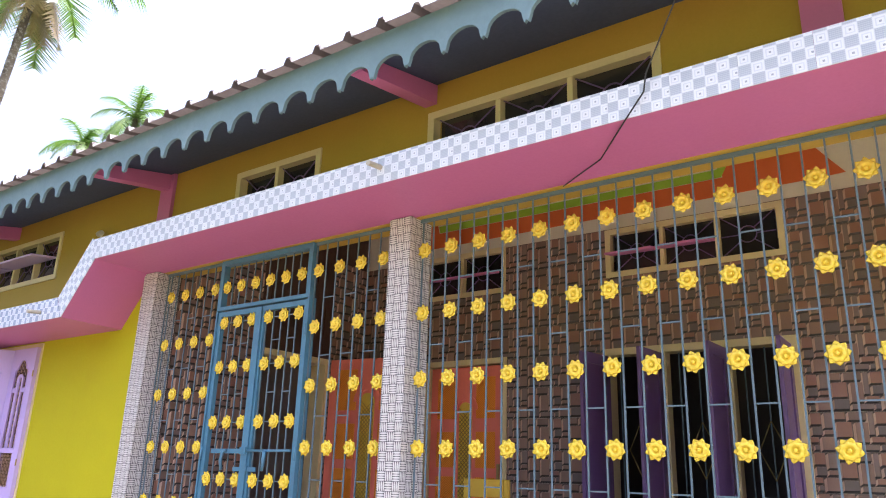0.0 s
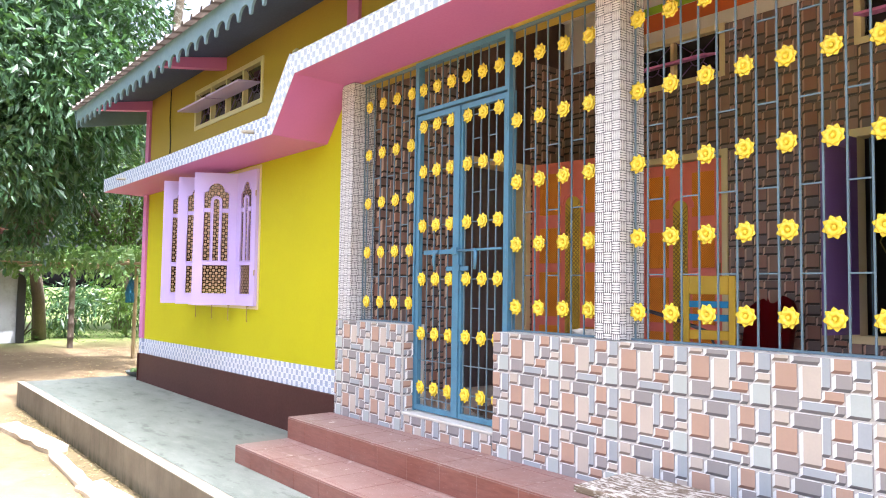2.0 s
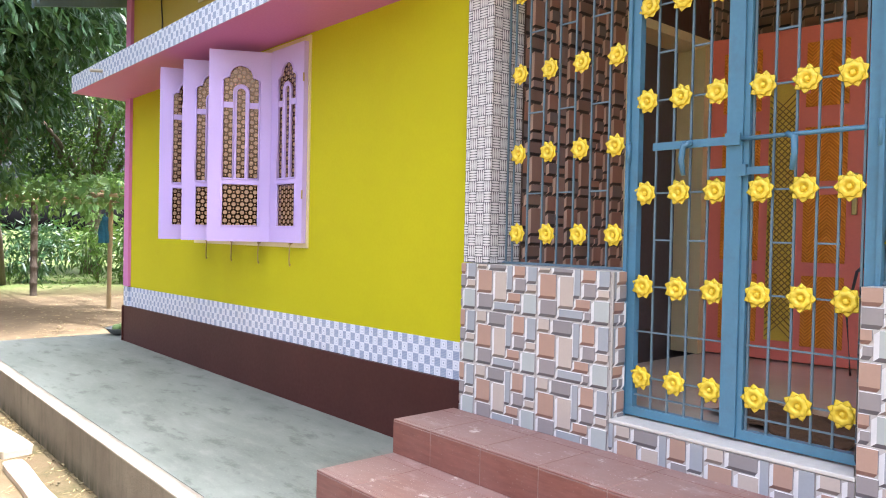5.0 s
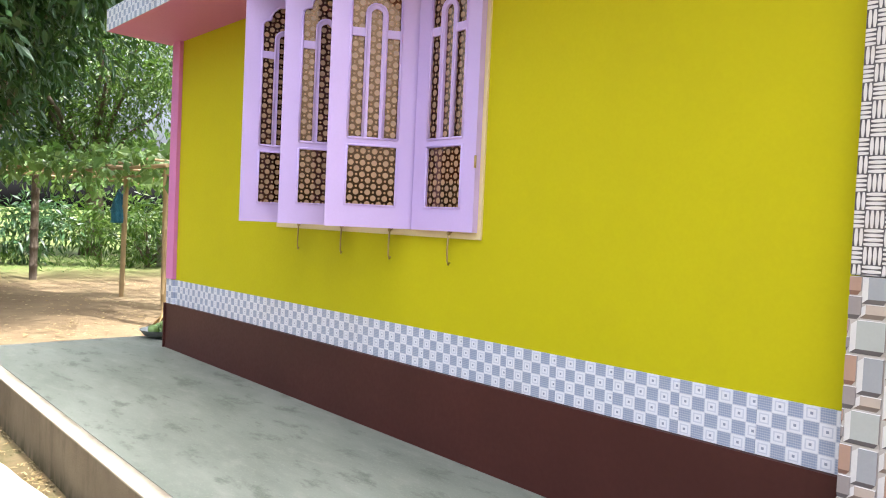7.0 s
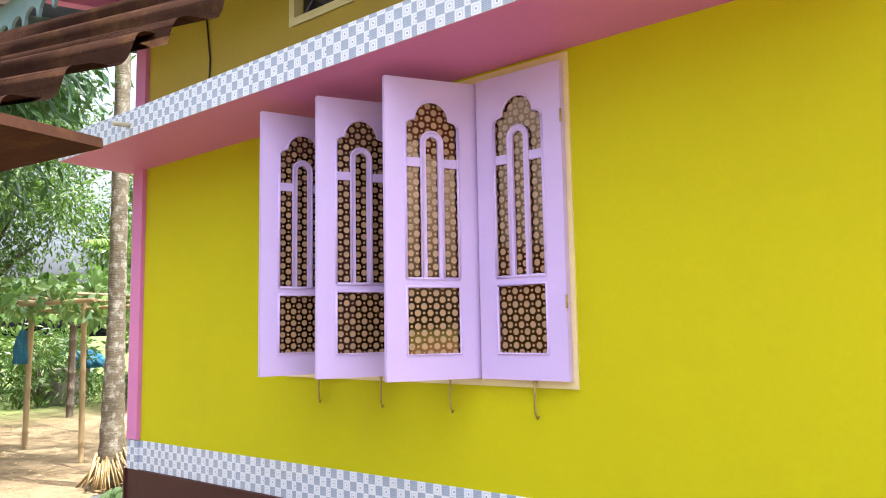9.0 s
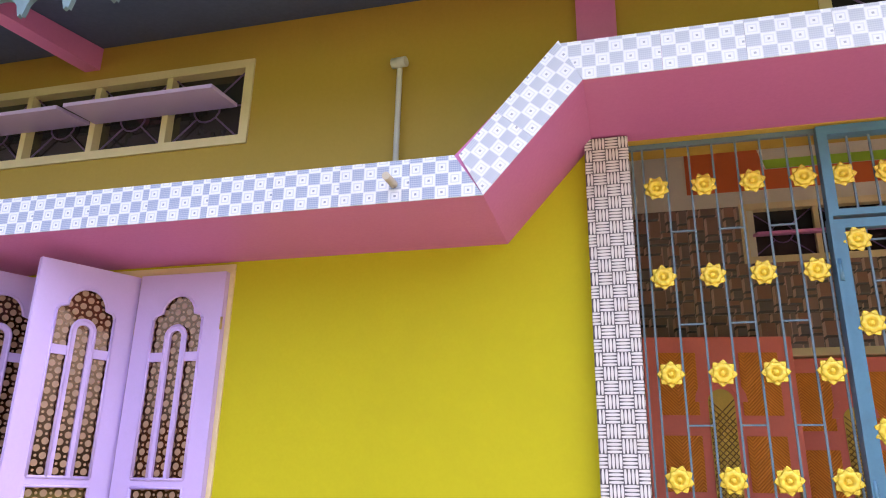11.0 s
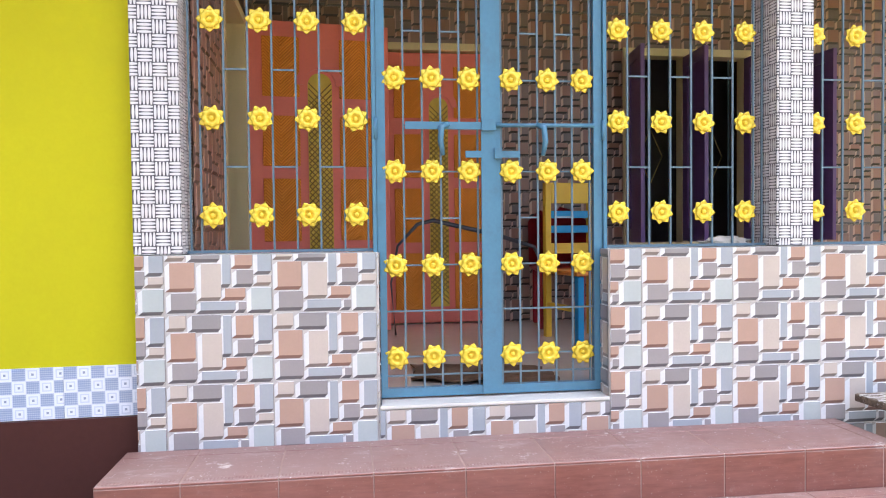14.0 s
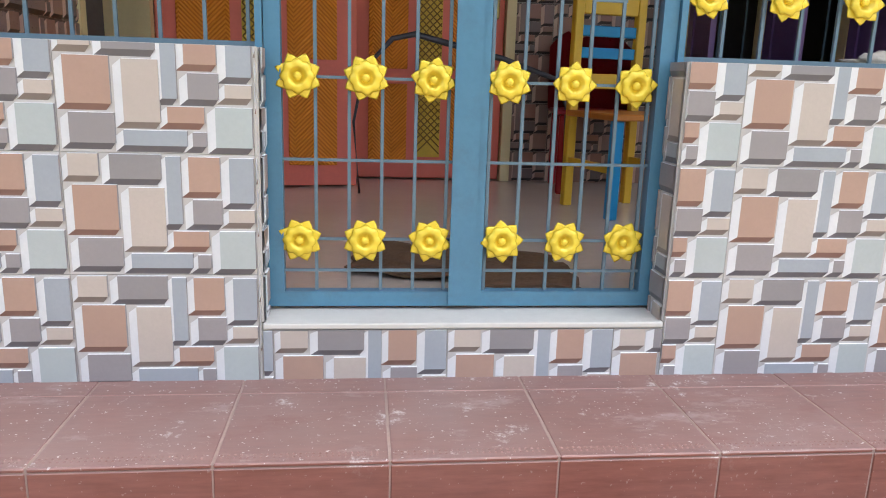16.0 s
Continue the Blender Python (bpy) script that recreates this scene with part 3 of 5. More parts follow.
def step_tiles(y0, y1, z, zb):
    """Treads with a rounded nosing and a narrow strip at the back, risers below them."""
    strip = 0.085
    joints = [SX0] + [0.268 + 0.336 * i - 0.0 for i in range(9) if SX0 < 0.268 + 0.336 * i < SX1 - 0.05] + [SX1]
    for a, b in zip(joints, joints[1:]):
        g = 0.0017
        tb = soft_box(g, b - a - g, 0, y1 - y0 - strip, 0, 0.010, 0.003, 1)
        n = int((b - a - 0.02) / 0.0125)
        for i in range(n):
            for row in (0.022, 0.034):
                cx, cy = 0.012 + i * 0.0125, row
                top = tb.verts.new((cx, cy, 0.0122))
                q = [tb.verts.new((cx + 0.004 * math.cos(w * math.pi / 3), cy + 0.004 * math.sin(w * math.pi / 3), 0.0098)) for w in range(6)]
                for w in range(6):
                    tb.faces.new((q[w], q[(w + 1) % 6], top))
        bs = soft_box(g, b - a - g, 0, strip - 0.0016, 0, 0.010, 0.002, 1)
        piece("tread_tile", mesh_of("tread_tile", bs, RED_STEP), steps, Matrix.Translation((a, y1 - strip + 0.0016, z - 0.006)))
        me = mesh_of("tread_tile", tb, RED_STEP)
        piece("tread_tile", me, steps, Matrix.Translation((a, y0, z - 0.006)))
        me = mesh_of("riser_tile", soft_box(g, b - a - g, 0, 0.010, 0, z - 0.008 - zb, 0.002, 1), RED_STEP)
        piece("riser_tile", me, steps, Matrix.Translation((a, y0, zb + 0.001)))
    for x in (SX0 - 0.001, SX1 - 0.009):
        me = mesh_of("riser_tile", soft_box(0, 0.010, g, y1 - y0 - g, 0, z - 0.008 - zb, 0.002, 1), RED_STEP)
        piece("riser_tile", me, steps, Matrix.Translation((x, y0 + 0.01, zb + 0.001)))


step_tiles(-0.91, -0.46, 0.130, 0.0)
step_tiles(-0.47, -0.065, 0.300, 0.134)


# ---- grille and gate ----
def flower_mesh():
    """A lotus rosette: eight pointed petals curling forward, a lobed inner whorl, a hollow with a button."""
    bm = bmesh.new()
    n = 32

    def skin(rings, close=False):
        rows = []
        for ring in rings:
            rows.append([bm.verts.new((q[0] * math.sin(2 * math.pi * i / n), q[1], q[0] * math.cos(2 * math.pi * i / n))) for i, q in enumerate(ring(i) for i in range(n))])
        for a, b in zip(rows, rows[1:]):
            for i in range(n):
                bm.faces.new((a[i], a[(i + 1) % n], b[(i + 1) % n], b[i])).smooth = True
        if close:
            bm.faces.new(rows[-1])

    tip = (1.0, 0.62, 0.0, 0.62)      # at a petal's tip, flank, valley, flank

    def k(i, off=0):
        return tip[(i + off) % 4]

    # outer petals: back, edge, crease, inward
    skin((lambda i: (0.020, 0.004), lambda i: (0.0430 + 0.0130 * k(i) ** 1.5, -0.001 - 0.006 * k(i)), lambda i: (0.0402 + 0.0095 * k(i) ** 1.5, -0.0035 - 0.004 * k(i)), lambda i: (0.034, -0.006 + 0.003 * k(i)), lambda i: (0.028, -0.004)))
    # inner whorl, its lobes between the outer petals, sinking to the hollow
    skin((lambda i: (0.034, -0.002), lambda i: (0.036 + 0.006 * k(i, 2), -0.009 - 0.002 * k(i, 2)), lambda i: (0.032 + 0.004 * k(i, 2), -0.0145 - 0.002 * k(i, 2)), lambda i: (0.025, -0.018 + 0.002 * k(i)), lambda i: (0.0205, -0.016), lambda i: (0.0155, -0.004), lambda i: (0.0105, -0.003)))
    skin((lambda i: (0.0105, -0.003), lambda i: (0.0100, -0.0115), lambda i: (0.0070, -0.0155), lambda i: (0.003, -0.0165)), True)
    bmesh.ops.recalc_face_normals(bm, faces=bm.faces[:])
    return mesh_of("flower", bm, GOLD)


FLOWER = flower_mesh()
bar_cache = {}


def bar(parent, x, z0, z1, y=0.065, r=0.0041, name="bar"):
    key = (round(z1 - z0, 3), r)
    if key not in bar_cache:
        bar_cache[key] = mesh_of("bar", boxes((-r, r, -r, r, 0, z1 - z0)), STEEL_BAR)
    piece(name, bar_cache[key], parent, Matrix.Translation((x, y, z0)))


def rung(parent, x0, x1, z, y=0.065, r=0.0036):
    key = (round(x1 - x0, 3), r, "h")
    if key not in bar_cache:
        bar_cache[key] = mesh_of("rung", boxes((0, x1 - x0, -r, r, -r, r)), STEEL_BAR)
    piece("rung", bar_cache[key], parent, Matrix.Translation((x0, y, z)))


def bloom(parent, x, z, y=0.05):
    piece("flower", FLOWER, parent, Matrix.Translation((x, y, z)) @ Matrix.Rotation(random.uniform(-0.5, 0.5), 4, "Y") @ Matrix.Rotation(random.uniform(-0.05, 0.05), 4, "X"))


ROWS = [2.86, 2.455, 2.05, 1.645, 1.243]


def panel(label, xs, x0, x1, z0=1.086, z1=3.078):
    """A fixed grille: pairs of bars, flowers between them, staggered short rungs."""
    g = thing("grille", label, "window grille", None, "veranda grilles")
    h = (xs[1] - xs[0]) / 4
    bars = [x for c in xs for x in (c - h, c + h) if x0 + 0.01 < x < x1 - 0.01]
    if bars[0] - x0 > 0.06:
        bars.insert(0, x0 + 0.02)
    if x1 - bars[-1] > 0.06:
        bars.append(x1 - 0.02)
    for b in bars:
        bar(g, b, z0, z1)
    for c in xs:
        for z in ROWS:
            rung(g, max(c - h, x0), min(c + h, x1), z)
            bloom(g, c, z)
    mids = [c + 2 * h for c in [xs[0] - 4 * h] + list(xs)]
    for c in mids:
        if c - h > x0 - 0.02 and c + h < x1 + 0.03:
            for z in [a - 0.2 for a in ROWS[:-1]]:
                rung(g, c - h, min(c + h, x1), z)
    part("head_bar", boxes((x0, x1, 0.055, 0.075, z1 - 0.022, z1)), STEEL_BAR, g)
    part("foot_bar", boxes((x0, x1, 0.055, 0.075, z0, z0 + 0.012)), STEEL_BAR, g)
    return g


panel("blue-grey iron grille with gold flower rosettes beside the gate", [0.312, 0.508, 0.703, 0.902], 0.20, 0.985)
panel("blue-grey iron grille with gold flowers between gate and pillar", [2.06, 2.262, 2.462, 2.662], 1.985, 2.775)
panel("wide blue-grey iron grille with gold flower rosettes", [3.005 + 0.206 * i for i in range(13)], 2.955, 5.64)

tr = thing("transom_grille", "blue-grey iron transom grille with six gold flowers", "window grille")
part("frame", boxes((0.972, 1.012, 0.03, 0.085, 2.672, 3.075), (1.962, 2.002, 0.03, 0.085, 2.672, 3.075), (1.012, 1.962, 0.03, 0.085, 3.035, 3.075), (1.012, 1.962, 0.03, 0.085, 2.672, 2.70)), STEEL, tr)
tx = [1.05 + 0.168 * i for i in range(6)]
for c in tx:
    for s in (-0.042, 0.042):
        if 1.02 < c + s < 1.955:
            bar(tr, c + s, 2.70, 3.035)
    rung(tr, max(1.012, c - 0.042), min(1.962, c + 0.042), 2.857)
    bloom(tr, c, 2.857)

gate = thing("gate", "closed double-leaf steel gate, blue-grey, with gold flowers", "gate")
GROWS = [2.572, 2.23, 1.822, 1.425, 1.022, 0.626]
part("jamb", boxes((0.970, 0.986, 0.03, 0.10, 0.446, 2.672)), STEEL, gate)
part("jamb", boxes((1.986, 2.002, 0.03, 0.10, 0.446, 2.672)), STEEL, gate)
for x0, x1, xs in ((0.988, 1.484, [1.065, 1.226, 1.388]), (1.487, 1.984, [1.573, 1.736, 1.892])):
    f = 0.038
    leaf = part("gate_leaf", boxes((x0, x0 + f, 0.042, 0.078, 0.455, 2.66), (x1 - f, x1, 0.042, 0.078, 0.455, 2.66), (x0 + f, x1 - f, 0.042, 0.078, 0.455, 0.455 + f), (x0 + f, x1 - f, 0.042, 0.078, 2.66 - f, 2.66)), STEEL, gate)
    if x0 < 1.2:
        part("meeting_strip", boxes((x1 - 0.045, x1 + 0.02, 0.030, 0.040, 0.46, 2.655)), STEEL, leaf)
    h = 0.040
    bars = [b for c in xs for b in (c - h, c + h) if x0 + f + 0.004 < b < x1 - f - 0.004]
    for b in bars:
        bar(leaf, b, 0.455 + f, 2.66 - f, 0.062)
    for z in GROWS:
        rung(leaf, x0 + f, x1 - f, z, 0.062)
        for c in xs:
            bloom(leaf, c, z, 0.048)
    for za, zb in zip(GROWS, GROWS[1:] + [0.46]):
        z = (za + zb) / 2 if zb > 0.5 else 0.545
        for c in (xs[0] + h, xs[1] + h) if zb > 0.5 else ():
            rung(leaf, c, c + (xs[1] - xs[0] - 2 * h), z, 0.062)
        if za < 1.1:
            rung(leaf, x0 + f, x1 - f, z, 0.062)
    hx = x0 - 0.004 if x0 < 1.2 else x1 + 0.004
    for z in (0.86, 1.56, 2.40):
        bm = bmesh.new()
        tube(bm, (hx, 0.034, z), (hx, 0.034, z + 0.09), 0.009)
        part("hinge", bm, STEEL, leaf)
bolt = bmesh.new()
tube(bolt, (1.47, 0.030, 1.622), (1.945, 0.030, 1.625), 0.009)
box(bolt, 1.11, 1.45, 0.024, 0.034, 1.603, 1.635)
box(bolt, 1.44, 1.50, 0.014, 0.040, 1.598, 1.646)
part("sliding_bolt", bolt, STEEL, gate, "long sliding bolt, blue-grey painted")
for x, s in ((1.275, -1), (1.70, 1)):
    bm = bmesh.new()
    limb(bm, [(x - 0.02 * s, 0.02, 1.625), (x + 0.012 * s, 0.008, 1.61), (x + 0.016 * s, 0.002, 1.55), (x + 0.006 * s, 0.006, 1.49)], [0.012, 0.014, 0.013, 0.009])
    part("hasp", bm, STEEL, gate, "drop-down hasp, blue-grey painted")
part("lock_plate", boxes((1.37, 1.44, 0.028, 0.038, 1.483, 1.512)), STEEL, gate)
part("lock_plate", boxes((1.50, 1.61, 0.028, 0.038, 1.483, 1.512), (1.495, 1.525, 0.018, 0.038, 1.478, 1.522)), STEEL, gate)


# ---- ground and yard ----
def ground_material():
    k = Nodes("sandy_yard_soil")
    pos = k.world_pos()
    a = k.noise(0.35, 6.0, 0.6, pos)
    b = k.noise(5.0, 8.0, 0.7, pos)
    c = k.noise(45.0, 5.0, 0.7, pos)
    p = k.xyz(pos)
    col = k.mix(k.ramp(b, 0.3, 0.72), (0.110, 0.077, 0.041), (0.180, 0.130, 0.074))
    col = k.mix(k.math("MULTIPLY", k.ramp(c, 0.52, 0.7), 0.5), col, (0.14, 0.10, 0.06))
    col = k.mix(k.math("MULTIPLY", k.ramp(a, 0.5, 0.62), 0.4), col, (0.28, 0.21, 0.125))
    far = k.math("ADD", k.ramp(k.math("MULTIPLY", p[0], -1.0), 15.0, 19.0), k.ramp(k.math("ABSOLUTE", p[1]), 9.0, 14.0))
    green = k.math("MINIMUM", far, 1.0)
    col = k.mix(k.math("MULTIPLY", green, k.ramp(b, 0.3, 0.5)), col, (0.085, 0.12, 0.03))
    damp = k.math("MULTIPLY", k.ramp(p[1], -1.95, -1.5), k.ramp(k.math("ADD", b, k.math("MULTIPLY", c, 0.4)), 0.5, 0.85))
    col = k.mix(k.math("MULTIPLY", damp, k.ramp(p[0], -7.0, -6.0)), col, (0.062, 0.055, 0.022))
    k.bump(k.math("ADD", b, k.math("MULTIPLY", c, 0.3)), 0.5, 0.02)
    return k.done(col, 0.9, 0.0, 0.2)


SOIL = ground_material()
gb = bmesh.new()
xs = [-400, -150, -60] + [-32 + 0.8 * i for i in range(56)] + [14, 40, 150, 400]
ys = [-400, -120, -40, -15] + [-8 + 0.6 * i for i in range(40)] + [20, 40, 120, 400]
grid = [[gb.verts.new((x, y, GZ0 - 0.005 + (0.05 * noise.noise(Vector((x * 0.5, y * 0.5, 0))) - 0.02 if (x < -6.8 or y < -1.9) and -32 < x < 13 and -8 < y < 16 else -0.02 if -6.8 < x < 13 else 0.0))) for y in ys] for x in xs]
for i in range(len(xs) - 1):
    for j in range(len(ys) - 1):
        gb.faces.new((grid[i][j], grid[i + 1][j], grid[i + 1][j + 1], grid[i][j + 1])).smooth = True
structure("ground", gb, SOIL, "sandy sunlit yard with grass further off", "ground")


def leaf_material(name, color, light, trans=0.35):
    k = Nodes(name)
    r = k.n("ShaderNodeNewGeometry").outputs["Random Per Island"]
    col = k.mix(r, color, light)
    b = k.noise(2.0, 3.0, 0.6, k.world_pos())
    col = k.mix(k.math("MULTIPLY", k.ramp(b, 0.4, 0.7), 0.5), col, dim(color, 0.6))
    m = k.done(col, 0.36, 0.0, 0.4)
    t = k.t.nodes.new("ShaderNodeBsdfTranslucent")
    k.put(t.inputs["Color"], k.mix(0.5, col, (0.16, 0.34, 0.03)))
    mx = k.t.nodes.new("ShaderNodeMixShader")
    mx.inputs[0].default_value = trans
    k.t.links.new(k.b.outputs[0], mx.inputs[1])
    k.t.links.new(t.outputs[0], mx.inputs[2])
    k.t.links.new(mx.outputs[0], k.t.nodes["Material Output"].inputs[0])
    return m


MANGO = leaf_material("mango_leaf", (0.020, 0.052, 0.025), (0.082, 0.165, 0.066), 0.2)
BRIGHT = leaf_material("yard_leaf", (0.028, 0.066, 0.013), (0.120, 0.178, 0.033), 0.30)
VINE = leaf_material("gourd_leaf", (0.075, 0.15, 0.045), (0.19, 0.28, 0.085), 0.35)
PALM = leaf_material("palm_leaflet", (0.06, 0.11, 0.02), (0.17, 0.22, 0.05), 0.3)
DRY = leaf_material("dry_frond", (0.30, 0.19, 0.08), (0.42, 0.30, 0.14), 0.2)
BARK = surface("rough_bark", (0.115, 0.085, 0.06), 0.9, 0.3, 2.0, 25, 0.8, grain=(1, 1, 0.3), dist=0.03)
PALM_BARK = surface("grey_ringed_palm_bark", (0.145, 0.118, 0.08), 0.9, 0.4, 4.0, 18, 0.6, grain=(0.5, 0.5, 3.0), dist=0.02, stain=(0.46, 0.44, 0.38), stain_amt=0.8, spec=0.2)
BAMBOO = surface("weathered_bamboo", (0.33, 0.235, 0.115), 0.6, 0.25, 2.0, 25, 0.3, grain=(1, 1, 0.2))
rng = np.random.default_rng(7)


def leaf_cloud(name, centres, counts, radii, size, droop, parent, material, label="", aspect=0.27):
    """Many folded, pointed leaves round clump centres, in one mesh."""
    vs, fs = [], []
    for c, n, r in zip(centres, counts, radii):
        d = rng.normal(size=(n, 3))
        d /= np.linalg.norm(d, axis=1)[:, None]
        p = np.array(c) + d * (r * rng.random((n, 1)) ** 0.45)
        way = d + rng.normal(size=(n, 3)) * 0.6
        way[:, 2] -= droop * rng.random(n) * 1.6
        way /= np.linalg.norm(way, axis=1)[:, None]
        side = np.cross(way, rng.normal(size=(n, 3)))
        side /= np.linalg.norm(side, axis=1)[:, None] + 1e-9
        up = np.cross(side, way)
        ln = size * (0.6 + 0.8 * rng.random((n, 1)))
        w = ln * aspect
        a, tip = p, p + way * ln - np.array((0, 0, 1)) * ln * 0.12
        mid = p + way * ln * 0.45
        quad = np.stack((a, mid + side * w * 0.5 + up * w * 0.15, tip, mid - side * w * 0.5 + up * w * 0.15), 1)
        base = len(vs) * 4
        vs.append(quad)
        fs.append(n)
    allv = np.concatenate(vs).reshape(-1, 3)
    m = len(allv) // 4
    idx = np.arange(m)[:, None] * 4 + np.array((0, 1, 2, 3))
    tri = np.concatenate((idx[:, [0, 1, 2]], idx[:, [0, 2, 3]]))
    me = bpy.data.meshes.new(name)
    me.from_pydata(allv.tolist(), [], tri.tolist())
    me.materials.append(material)
    ob = new(name, me)
    ob.parent = parent
    return tagged(ob, label)


def tree(label, base, height, centre, spread, clumps, leaves, size, material, seed, trunk_r=0.28, low=0.25, droop=0.6, category="tree"):
    """Trunk with forking limbs, and a ragged crown of leaf clumps."""
    rnd = random.Random(seed)
    t = thing("tree", label, category, Matrix.Translation(base))
    bm = bmesh.new()
    b = Vector(base)
    c0 = Vector(centre) - b
    fork = Vector((c0.x * 0.3, c0.y * 0.3, height * low))
    limb(bm, [(0, 0, -0.1), fork * 0.5 + Vector((0.08, 0.05, 0)), fork], [trunk_r * 1.25, trunk_r, trunk_r * 0.8], 10)
    cs = []
    for i in range(clumps):
        while True:
            q = Vector((rnd.uniform(-1, 1), rnd.uniform(-1, 1), rnd.uniform(-1, 1)))
            if 0.35 < q.length < 1:
                break
        k = 0.8 + 0.35 * noise.noise(q * 2.3 + Vector((seed, 0, 0)))
        cs.append(c0 + Vector((q.x * spread[0], q.y * spread[1], q.z * spread[2])) * k)
    for c in cs[::max(1, clumps // 16)]:
        m = (fork + c) / 2 + Vector((0, 0, 0.3))
        limb(bm, [fork, m, c], [trunk_r * 0.45, trunk_r * 0.25, 0.02], 6)
    part("trunk", bm, BARK, t)
    leaf_cloud("crown", cs, [leaves] * clumps, [rnd.uniform(0.55, 1.15) * spread[0] * 0.22 for _ in cs], size, droop, t, material, aspect=0.36)
    return t


tree("broad dark green mango tree with drooping leaves", (-19.6, 1.3, GZ0), 12.0, (-11.3, -1.0, 6.0), (4.6, 3.3, 3.7), 270, 260, 0.18, MANGO, 3, 0.17, 0.2)
tree("second mango tree behind the shed", (-20.5, -3.0, GZ0), 12.0, (-19.5, -1.6, 6.6), (4.4, 4.2, 5.4), 150, 220, 0.20, MANGO, 4, 0.2, 0.28)
tree("dense dark tree behind the vine arbour", (-24.5, 5.0, GZ0), 10.0, (-24.0, 5.0, 6.0), (5.0, 4.4, 4.8), 130, 230, 0.17, BRIGHT, 5, 0.3, 0.25)
tree("lighter leafy tree at the back of the yard", (-18.5, 10.5, GZ0), 8.0, (-18.0, 10.5, 4.6), (4.2, 3.8, 3.6), 120, 260, 0.16, BRIGHT, 8, 0.22, 0.25)
tree("tall tree at the edge of the yard", (-27.0, 1.5, GZ0), 11.0, (-26.5, 1.0, 6.0), (4.5, 5.5, 5.5), 140, 200, 0.22, MANGO, 11, 0.3, 0.2)
tree("leafy tree beyond the well", (-25.0, 13.0, GZ0), 9.0, (-25.0, 13.0, 5.0), (5.0, 4.5, 4.6), 130, 200, 0.22, BRIGHT, 12, 0.25, 0.22)

# undergrowth: low shrubs, one thing each
for i in range(22):
    rr = random.Random(100 + i)
    yy = -7.0 + i * 1.05 + rr.uniform(-0.4, 0.4)
    xx = -18.2 - rr.uniform(0, 3.5) - max(0, (6 - yy)) * 0.05
    h = rr.uniform(0.9, 2.0)
    sh = thing("shrub", "leafy green shrub in the undergrowth", "shrub", Matrix.Translation((xx, yy, GZ0)), "undergrowth shrubs")
    cs = [(rr.uniform(-0.9, 0.9), rr.uniform(-0.8, 0.8), h * rr.uniform(0.15, 0.95)) for _ in range(16)]
    bm = bmesh.new()
    for c in cs[:6]:
        limb(bm, [(0, 0, -0.05), (c[0] * 0.4, c[1] * 0.4, c[2] * 0.6), c], [0.03, 0.02, 0.008], 5)
    part("stem", bm, BARK, sh)
    leaf_cloud("foliage", cs, [75] * 16, [0.45] * 16, 0.2, 0.5, sh, BRIGHT if i % 3 else MANGO)
gr = [(-17.5 - 5 * rng.random(), -3 + 12 * rng.random(), GZ0 + 0.05) for _ in range(90)]
g = leaf_cloud("grass", gr, [60] * 90, [0.35] * 90, 0.16, -1.2, None, BRIGHT, aspect=0.10)
tagged(g, "low green grass and weeds at the yard's edge", "grass", kind="stuff")
lt = [(-14.5 + 8.5 * rng.random(), -0.5 + 5 * rng.random(), GZ0 + 0.0) for _ in range(120)]
litter = leaf_cloud("leaf_litter", [(a, b, c - 0.0) for a, b, c in lt], [10] * 120, [0.02] * 120, 0.09, 0.0, None, DRY, aspect=0.35)
co = np.array([v.co[:] for v in litter.data.vertices])
co[:, 2] = GZ0 + 0.006 + (co[:, 2] - GZ0) * 0.1
co[:, :2] += np.repeat(rng.normal(size=(len(co) // 4, 2)) * 0.45, 4, axis=0)
litter.data.vertices.foreach_set("co", co.ravel())
tagged(litter, "dry fallen leaves strewn on the soil", "leaf litter", kind="stuff")
straw = leaf_cloud("straw_litter", [(-5.6 + 9.6 * rng.random(), -1.47 - 0.42 * rng.random() ** 2, GZ0) for _ in range(260)], [5] * 260, [0.03] * 260, 0.055, 0.0, None, DRY, aspect=0.14)
co = np.array([v.co[:] for v in straw.data.vertices])
co[:, 2] = GZ0 - 0.012 + np.abs(co[:, 2] - GZ0) * 0.15
straw.data.vertices.foreach_set("co", co.ravel())
tagged(straw, "dry straw and leaf bits lying along the kerb", "litter", kind="stuff")
clods = bmesh.new()
for i in range(420):
    x, y = random.uniform(-6.0, 3.6), -1.408 - abs(random.gauss(0, 0.025 if i % 3 else 0.16))
    r = random.uniform(0.003, 0.011) * (1.5 if i % 23 == 0 else 1)
    m = Matrix.Translation((x, y, GZ0 - 0.02 + r * 0.3)) @ Matrix.Diagonal((random.uniform(0.7, 1.9), random.uniform(0.6, 1.3), random.uniform(0.3, 0.7), 1)) @ Matrix.Rotation(random.random() * 6, 4, "Z")
    bmesh.ops.create_icosphere(clods, subdivisions=1, radius=r, matrix=m)
tagged(new("clods", mesh_of("clods", clods, surface("earth_clods", (0.15, 0.12, 0.06), 0.95, 0.3, 8.0, 60, 0.4))), "small earth clods and chips along the kerb", "clods", kind="stuff")


